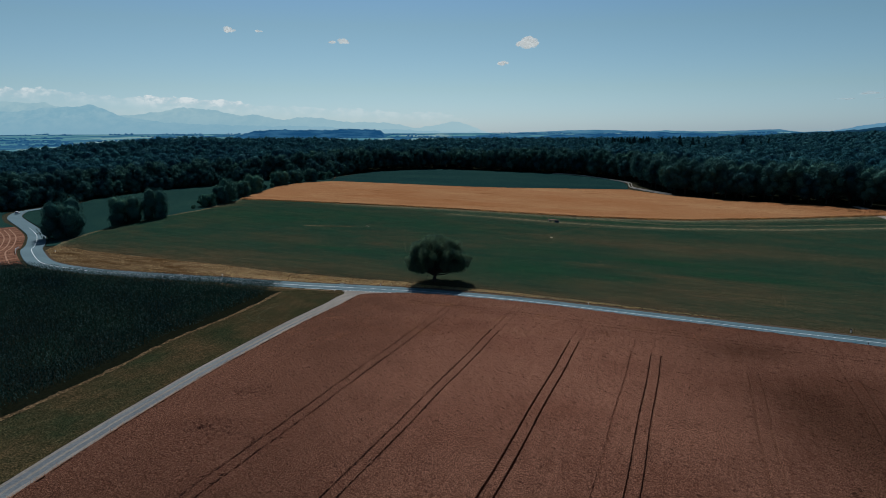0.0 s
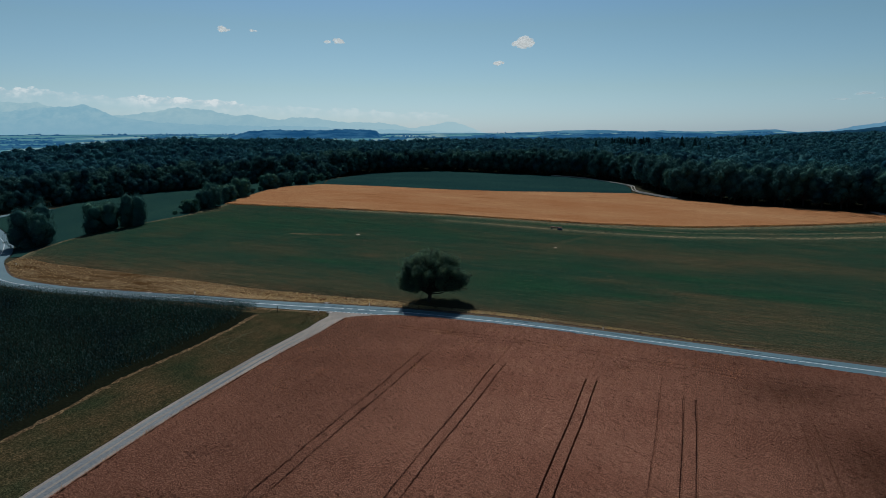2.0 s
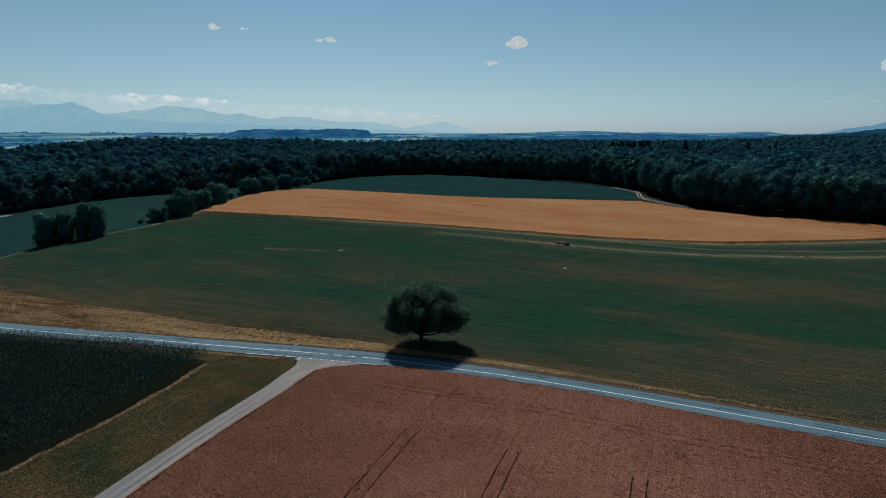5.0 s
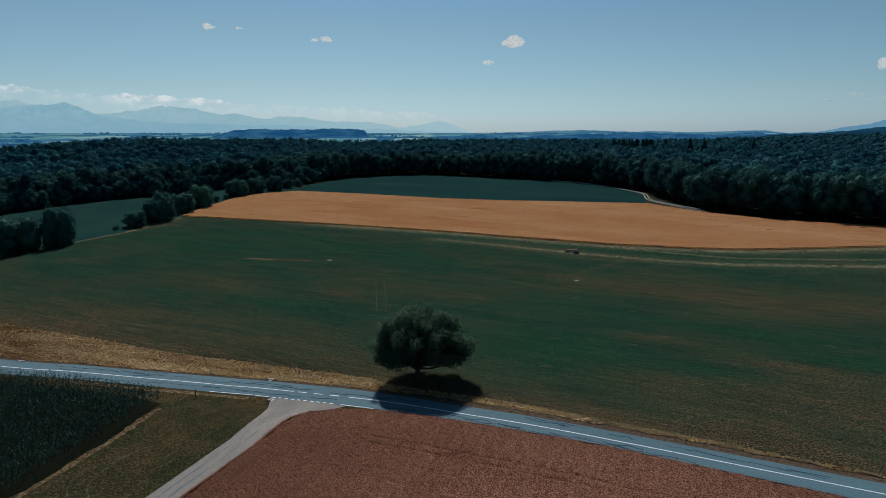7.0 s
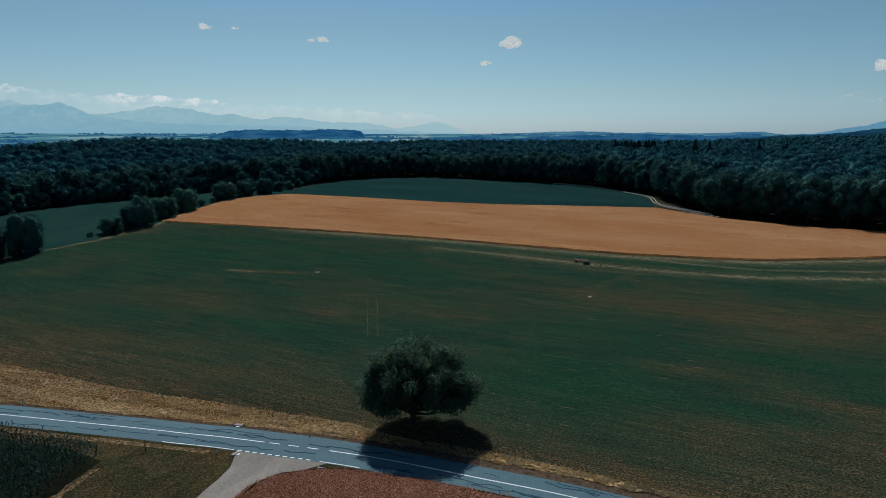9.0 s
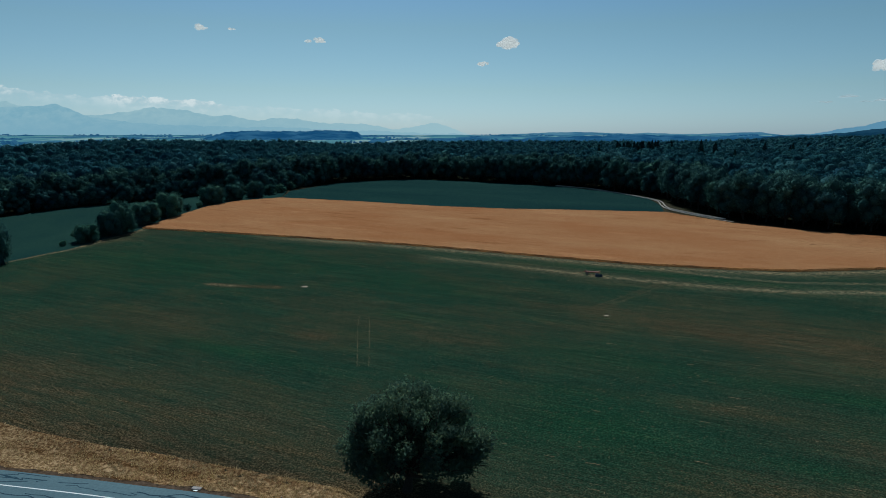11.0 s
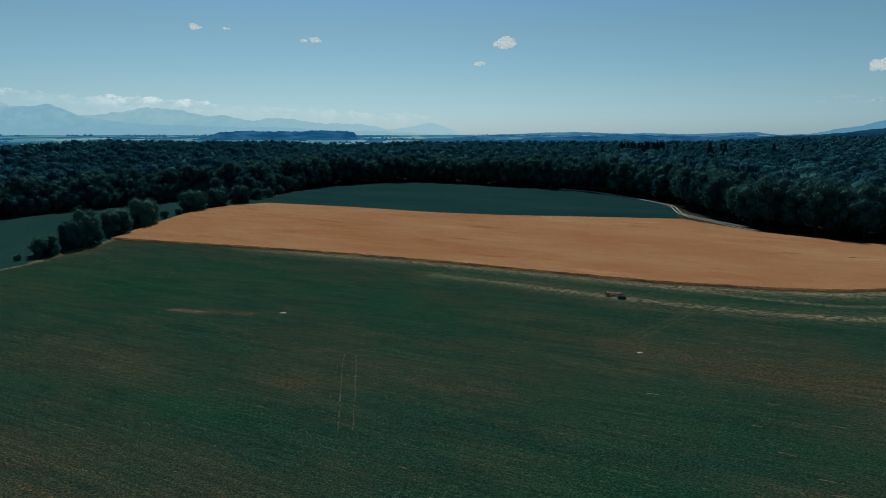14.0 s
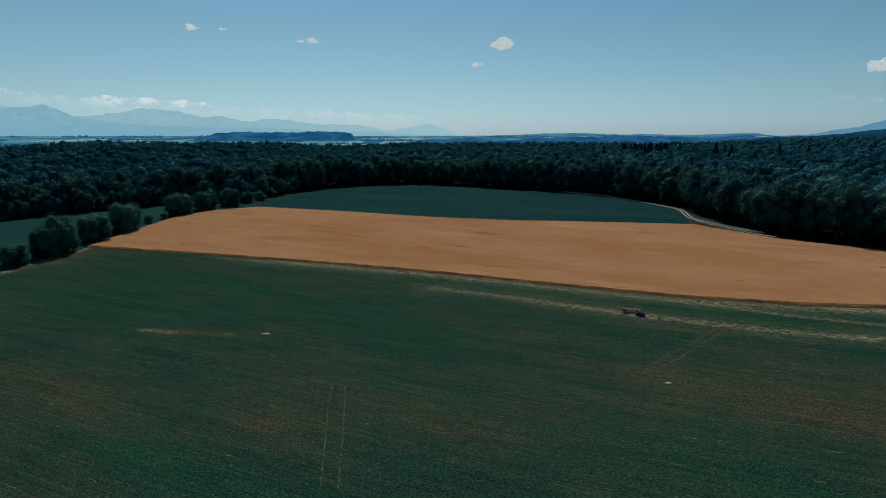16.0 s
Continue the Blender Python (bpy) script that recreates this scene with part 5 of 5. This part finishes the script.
for px, pz, w, h, n, s in ((660, 634, 160, 62, 26, 1), (484, 497, 85, 36, 14, 2), (-1433, 724, 70, 40, 12, 3), (-637, 647, 75, 36, 12, 4), (-716, 643, 50, 24, 8, 5), (-1225, 716, 50, 22, 6, 6), (3400, 505, 200, 80, 24, 7)):
    cloud(px, 4480, pz, w, h, n * 3, s)
M_THIN = cloud_material("thin_cloud", 0.09, (0.80, 0.82, 0.78))
for px, pz, w, h, n, k in ((2950, 243, 230, 16, 26, 8), (3130, 284, 150, 30, 22, 9), (3250, 248, 200, 16, 20, 10), (3383, 262, 110, 30, 18, 11)):
    cloud(px, 4480, pz, w, h, n, k, "thin flat white cloud near the horizon", 1.3, 0.4, M_THIN)


def bank_material():
    """A bank of cumulus: dense and bright along its lumpy top, thin below."""
    m, nt, ln, p = nodes_of("cloud_bank")
    g = nt.new("ShaderNodeNewGeometry").outputs["Position"]
    xyz = nt.new("ShaderNodeSeparateXYZ")
    ln.new(g, xyz.inputs[0])

    def sums(op, a, b, c=None, clamp=False):
        n = nt.new("ShaderNodeMath")
        n.operation, n.use_clamp = op, clamp
        for k, q in enumerate((a, b, c)):
            if isinstance(q, (int, float)):
                n.inputs[k].default_value = q
            elif q is not None:
                ln.new(q, n.inputs[k])
        return n.outputs[0]

    level = sums("MULTIPLY_ADD", xyz.outputs[0], 0.066, xyz.outputs[2])          # height over the sloping foot of the bank
    lumpy = noise_at(nt, ln, g, 0.017, 8, 0.66, (1.7, 1, 1))
    broad = noise_at(nt, ln, g, 0.0026, 3, 0.5)
    top = sums("MULTIPLY_ADD", broad, 80.0, sums("MULTIPLY_ADD", lumpy, 110.0, 45.0))
    over = sums("MULTIPLY", sums("SUBTRACT", top, level), 0.16, clamp=True)       # 1 below the top edge
    fade = sums("MULTIPLY_ADD", level, 0.014, -0.80, clamp=True)                 # thinner towards the foot
    body = sums("MULTIPLY", over, sums("MULTIPLY_ADD", fade, 0.75, 0.12))
    # two bright stretches, thin cloud between and beyond them
    dense = ramp(nt, ((0.0, (1, 1, 1)), (0.265, (0.9, 0.9, 0.9)), (0.31, (0.5, 0.5, 0.5)), (0.415, (0.45, 0.45, 0.45)), (0.435, (1, 1, 1)), (0.56, (0.9, 0.9, 0.9)), (0.60, (0.32, 0.32, 0.32)), (0.82, (0.3, 0.3, 0.3)), (0.92, (0, 0, 0))))
    ln.new(sums("MULTIPLY_ADD", xyz.outputs[0], 1 / 5300, 4400 / 5300, clamp=True), dense.inputs[0])
    ends = dense.outputs[0]
    alpha = sums("MULTIPLY", sums("MULTIPLY", body, ends), sums("MULTIPLY_ADD", lumpy, 3.2, -0.85, clamp=True), clamp=True)
    e = nt.new("ShaderNodeEmission")
    tone = ramp(nt, ((0.38, (0.46, 0.53, 0.53)), (0.60, (0.74, 0.74, 0.68))))
    ln.new(lumpy, tone.inputs[0])
    ln.new(tone.outputs[0], e.inputs[0])
    t = nt.new("ShaderNodeBsdfTransparent")
    mix = nt.new("ShaderNodeMixShader")
    ln.new(alpha, mix.inputs[0])
    ln.new(t.outputs[0], mix.inputs[1])
    ln.new(e.outputs[0], mix.inputs[2])
    ln.new(mix.outputs[0], nt["Material Output"].inputs[0])
    return m


xs = np.linspace(-4400, 900, 60)
v = np.concatenate([np.c_[xs, 4560 + 0 * xs, 20 + 0 * xs], np.c_[xs, 4580 + 0 * xs, 520 + 0 * xs]])
k = np.arange(59)
tagged(new("backdrop_cloud", fast_mesh("backdrop_cloud", v, np.stack([k, k + 1, k + 61, k + 60], 1), bank_material())), "long pale bank of cumulus over the mountains", "clouds", kind="structure")

# far villages' trees on the plain, in the hills' glowing haze colour
rng = np.random.default_rng(41)
pieces = []
sv, sf = ball(1)
for k in range(150):
    y = rng.uniform(1700, 4000)
    x, n, lean = rng.uniform(-0.80, 0.62) * y, int(rng.integers(3, 18)), rng.uniform(-0.5, 0.5)
    for j in range(n):
        px, py = x + 11 * j + rng.normal(0, 4), y + 11 * j * lean + rng.normal(0, 5)
        w, h = rng.uniform(4, 10), rng.uniform(2, 5.5) * rng.choice((0.6, 1, 1, 1.3))
        z = -12 + 24 * float(smooth01((py - 1750) / 2500))
        pieces.append((np.array([px, py, z + h * 0.5]) + sv * (w, 8, h) * (1 + rng.normal(0, 0.18, (len(sv), 1))), sf))
v, f = joined(pieces)
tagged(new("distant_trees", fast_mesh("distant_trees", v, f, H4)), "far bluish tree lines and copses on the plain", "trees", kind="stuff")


# ---- things along the road ----
def piece(name, shape, mat, parent, label="", smooth=False):
    return part(name, fast_mesh(name, shape[0], shape[1], mat, smooth), parent, label)


def at_ground(x, y, lift=0.0):
    return float(relief(x, y)) + lift


def culvert(x, y, turn, label):
    c = new("culvert_head")
    c.matrix_basis = pose(x, y, at_ground(x, y), 0, 0, turn) @ Matrix.Scale(0.62, 4)
    piece("slab", box(0, 0, 0.28, 1.9, 0.9, 0.14, 0, 0.02), M_CONCRETE, c)
    for q in (-0.75, 0.75):
        piece("side_wall", box(q, 0, 0.11, 0.2, 0.8, 0.26, 0, 0.01), M_CONCRETE, c)
    piece("grate", box(0.1, -0.6, 0.16, 0.9, 0.35, 0.06, 0, 0.01), M_STEEL, c, "dull steel grate")
    return tagged(c, label, "culvert", "culverts along the road")


culvert(-71.9, 11.6, -13, "pale concrete culvert head beside the road")
culvert(-24.9, 3.4, -15, "pale concrete culvert head beside the road")
culvert(-23.0, -5.0, 55, "pale concrete culvert head at the lane mouth")
culvert(-11.0, -10.0, -22, "pale concrete culvert head at the lane mouth")


def delineator(x, y, label):
    d = new("delineator_post")
    d.matrix_basis = pose(x, y, at_ground(x, y))
    piece("post", box(0, 0, 0.45, 0.12, 0.12, 0.9, 0, 0.03), M_WHITE, d)
    piece("band", box(0, 0, 0.78, 0.135, 0.135, 0.22, 0, 0.01), M_DARKPOST, d, "black reflector band")
    return tagged(d, label, "road post", "roadside posts")


for x, y in ((-14.0, -0.6), (-25.6, -4.6), (36.2, -23.6), (33.0, -29.0), (-60, 11.2), (83, -46), (81, -54), (-127.5, 46)):
    delineator(x, y, "white roadside delineator post with a black band")
fp = new("fence_post")
fp.matrix_basis = pose(-35.4, -3.4, at_ground(-35.4, -3.4))
tv, tf = tube([(0, 0, -0.1), (0, 0, 0.8), (0.02, 0, 1.5)], [0.06, 0.055, 0.05], 8)
piece("post", (tv, tf), M_BARK, fp)
tv, tf = tube([(0, 0, 1.3), (-1.2, -1.0, 0.7), (-2.6, -2.2, 0.05)], [0.025, 0.025, 0.025], 5)
piece("stay", (tv, tf), M_STRAWROW, fp, "pale straw-coloured stay")
tagged(fp, "dark wooden post with a stay at the verge", "post")

# guard rail outside the bend
gr = new("guard_rail")
q = ribbon(ROADLINE, 0.01, 0, -4.7, along(-154), along(-134))[0]
rail_line = q[: len(q) // 2, :2]
q = ribbon(rail_line, 0.05, 0.75, thick=0.32)
piece("rail", q, M_STEEL, gr, "galvanised steel rail")
for p in rail_line[::4]:
    piece("post", box(p[0], p[1], at_ground(*p) + 0.32, 0.1, 0.14, 0.64, 0.9), M_STEEL, gr)
tagged(gr, "short galvanised guard rail outside the road bend", "guard rail")


# the car on the far bend
def wheel(parent, x, y, r=0.32, w=0.2):
    a = np.linspace(0, 2 * np.pi, 16, endpoint=False)
    prof = ((-w / 2, r * 0.6), (-w / 2, r * 0.94), (-w * 0.35, r), (w * 0.35, r), (w / 2, r * 0.94), (w / 2, r * 0.6))
    v = np.concatenate([np.c_[x + rr * np.cos(a), np.full(16, y + o), r + rr * np.sin(a)] for o, rr in prof])
    k = np.arange(5 * 16)
    f = np.stack([k, k // 16 * 16 + (k % 16 + 1) % 16, (k // 16 + 1) * 16 + (k % 16 + 1) % 16, k + 16], 1)
    t = piece("tyre", (v, f), M_RUBBER, parent)
    v = np.concatenate([np.c_[x + rr * np.cos(a), np.full(16, y + o), r + rr * np.sin(a)] for o, rr in ((-w * 0.4, 0.02), (-w * 0.42, r * 0.62), (w * 0.42, r * 0.62), (w * 0.4, 0.02))])
    k = np.arange(3 * 16)
    f = np.stack([k, k // 16 * 16 + (k % 16 + 1) % 16, (k // 16 + 1) * 16 + (k % 16 + 1) % 16, k + 16], 1)
    part("rim", fast_mesh("rim", v, f, M_STEEL), t)


def loft(sections):
    """Closed rings of equal length joined into a body, with capped ends."""
    n = len(sections[0])
    v = np.concatenate([np.array(q, float) for q in sections])
    k = np.arange((len(sections) - 1) * n)
    f = np.stack([k, k // n * n + (k % n + 1) % n, (k // n + 1) * n + (k % n + 1) % n, k + n], 1)
    return v, f


car = new("car")
car.matrix_basis = pose(-231.5, 187, at_ground(-231.5, 187, 0.07), 0, 0, 112)
rings = []
for x, w, lo, hi in ((-2.1, 0.62, 0.40, 0.72), (-1.95, 0.84, 0.26, 0.86), (-1.2, 0.88, 0.22, 0.90), (0.4, 0.88, 0.22, 0.90), (1.3, 0.86, 0.22, 0.84), (1.95, 0.78, 0.27, 0.72), (2.08, 0.6, 0.38, 0.62)):
    rings.append([(x, -w * 0.93, lo), (x, w * 0.93, lo), (x, w, (lo + hi) / 2), (x, w * 0.92, hi), (x, -w * 0.92, hi), (x, -w, (lo + hi) / 2)])
body = loft(rings)
body = joined([body, (np.array(rings[0]), np.array([[5, 4, 3, 2], [5, 2, 1, 0]])), (np.array(rings[-1]), np.array([[2, 3, 4, 5], [0, 1, 2, 5]]))])
piece("body", (body[0], body[1][0]), M_CARPAINT, car)
rings = []
for x, w, hi in ((-1.75, 0.74, 0.92), (-1.25, 0.66, 1.36), (-0.6, 0.66, 1.44), (0.1, 0.66, 1.42), (0.75, 0.74, 0.92)):
    rings.append([(x, -0.78, 0.86), (x, 0.78, 0.86), (x, w, hi), (x, -w, hi)])
piece("cabin", loft(rings), M_GLASS, car, "dark glazed cabin")
piece("roof", box(-0.58, 0, 1.45, 1.2, 1.24, 0.05, 0, 0.02), M_CARPAINT, car)
for y in (-0.62, 0.62):
    piece("headlight", box(2.0, y, 0.62, 0.12, 0.32, 0.14, 0, 0.02), M_WHITE, car, "clear headlight")
for x in (-1.3, 1.3):
    for y in (-0.78, 0.78):
        wheel(car, x, y)
tagged(car, "small silver car on the far bend of the road", "car")

# the implement left at the field edge
rake = new("farm_trailer")
rake.matrix_basis = pose(52.2, 108.4, at_ground(52.2, 108.4, 0.06), 0, 0, -22) @ Matrix.Scale(0.8, 4)
for y in (-0.75, 0.75):
    piece("beam", box(0, y, 0.85, 5.6, 0.14, 0.18, 0, 0.01), M_RUST, rake)
for x in (-2.6, -1.3, 0, 1.3, 2.6):
    piece("cross_bar", box(x, 0, 0.88, 0.12, 1.64, 0.12, 0, 0.01), M_RUST, rake)
for k in range(9):
    piece("plank", box(-2.2 + 0.55 * k, 0, 0.98, 0.4, 1.7, 0.05, 0, 0.01), M_RUST, rake)
for x in (-2.6, 2.6):
    for y in (-0.75, 0.75):
        piece("upright", box(x, y, 1.2, 0.1, 0.1, 0.55, 0, 0.01), M_RUST, rake)
    piece("end_rail", box(x, 0, 1.45, 0.09, 1.6, 0.1, 0, 0.01), M_RUST, rake)
for x in (-1.9, 1.6):
    for y in (-0.95, 0.95):
        wheel(rake, x, y, 0.42, 0.26)
tv, tf = tube([(-2.8, 0, 0.85), (-4.2, 0, 0.45), (-4.6, 0, 0.42)], [0.07, 0.06, 0.05], 6)
piece("drawbar", (tv, tf), M_RUST, rake)
tagged(rake, "rusty red flat farm trailer at the field edge", "trailer")
trough = new("water_trough")
trough.matrix_basis = pose(53.2, 105.4, at_ground(53.2, 105.4, 0.06), 0, 0, -22) @ Matrix.Scale(0.8, 4)
for q, w, d in (((0, -0.5), 2.4, 0.08), ((0, 0.5), 2.4, 0.08), ((-1.16, 0), 0.08, 1.0), ((1.16, 0), 0.08, 1.0)):
    piece("side", box(q[0], q[1], 0.42, w, d, 0.7, 0, 0.01), M_BLUE, trough)
piece("bottom", box(0, 0, 0.12, 2.3, 1.0, 0.06), M_BLUE, trough)
for x in (-0.9, 0.9):
    piece("skid", box(x, 0, 0.05, 0.14, 1.0, 0.1), M_BLUE, trough)
tagged(trough, "dark blue metal trough beside the trailer", "trough")

# pale stones in the meadow
for x, y, r, k in ((-27.7, 97.0, 0.42, 1), (44.0, 67.5, 0.30, 2)):
    sv, sf = ball(3)
    g = np.random.default_rng(k)
    v = sv * (r * 1.9, r, r * 0.45) * (1 + 0.12 * np.sin(sv[:, :1] * 5 + k) + g.normal(0, 0.03, (len(sv), 1)))
    tagged(new("stone", fast_mesh("stone", v + (x, y, at_ground(x, y, 0.16)), sf, M_STONE, True)), "flat pale stone lying in the mown meadow", "stone", "stones in the meadow")

M_PALETRACK = soil("chalky_track", ((0.3, (0.26, 0.25, 0.225)), (0.7, (0.44, 0.42, 0.375))), fine_scale=2.0)
# farm track along the wood, as two pale wheel ruts
TRACK = spline([(100, 371), (117, 348), (127, 318), (135, 290), (136.5, 277), (131.5, 258), (130, 245), (136, 223), (141, 211)], 1.5)
for off in (-0.9, 0.9):
    rv, rf = ribbon(TRACK, 0.24, 0.42, off, thick=0.42)
    tagged(new("farm_track", fast_mesh("farm_track", rv, rf, M_PALETRACK)), "pale rutted farm track along the wood", "track", kind="structure")
rv, rf = ribbon(spline([(129.5, 246), (127.5, 238), (129.5, 229), (132.5, 218), (136, 207), (140, 200)], 1.0), 0.32, 0.66, thick=0.1)
tagged(new("farm_track", fast_mesh("farm_track", rv, rf, M_PALETRACK)), "pale trodden line along the end of the barley", "track", kind="structure")
rv, rf = ribbon(spline([(214, 152), (213, 142), (206, 127), (202, 112), (196, 96)], 1.5), 1.7, 0.2, thick=0.2)
tagged(new("farm_track", fast_mesh("farm_track", rv, rf, M_LANE)), "pale gravel track passing the end of the barley", "track", kind="structure")
rng = np.random.default_rng(60)
edge_line = resample(MEADOW_N, 9000)
M_BARLEYBLADE = leafy("barley_stalks", (0.20, 0.105, 0.048), (0.34, 0.190, 0.088), (0.50, 0.31, 0.16), 0.55, 0.15)
tufts("barley_edge", edge_line[:, 0] + rng.normal(0, 0.25, 9000), edge_line[:, 1] + rng.normal(-0.3, 0.3, 9000), 0.78, 0.05, M_BARLEYBLADE, "ragged brown stalks along the barley's edge", "straw", 3, 61)

# wisps of cut hay left along the rows
rng = np.random.default_rng(71)
x, y = scatter((NORTHSIDE[:11], MEADOW_N[:8], MEADOW_W, [(20, -13), (113, 109)]), 100, 72)
x2, y2 = scatter((NORTHSIDE[9:14], MEADOW_N[5:9], [(9, -7.9), (68, 121)], [(110, -61), (160, 113)]), 70, 73)
pieces = []
for px, py in zip(np.r_[x, x2], np.r_[y, y2]):
    n, a = int(rng.integers(3, 5) ), ROW + rng.normal(0, 0.06)
    line = np.array([[px + 0.6 * j * math.cos(a), py + 0.6 * j * math.sin(a)] for j in range(n)]) + rng.normal(0, 0.07, (n, 2))
    pieces.append(ribbon(line, rng.uniform(0.02, 0.075), 0.085))
x, y = scatter((NORTHSIDE[:11], MEADOW_N[:8], MEADOW_W, [(20, -13), (113, 109)]), 900, 74)
x2, y2 = scatter((NORTHSIDE[9:14], MEADOW_N[5:9], [(9, -7.9), (68, 121)], [(110, -61), (160, 113)]), 500, 75)
for px, py in zip(np.r_[x, x2], np.r_[y, y2]):
    a = ROW + rng.normal(0, 0.5)
    d = np.array([math.cos(a), math.sin(a)]) * rng.uniform(0.1, 0.3)
    pieces.append(ribbon([(px - d[0], py - d[1]), (px + d[0], py + d[1])], rng.uniform(0.015, 0.04), 0.085))
v, f = joined(pieces)
tagged(new("hay_wisps", fast_mesh("hay_wisps", v, f, M_HAY)), "thin straw-coloured wisps of cut hay in the meadow", "hay", kind="stuff")
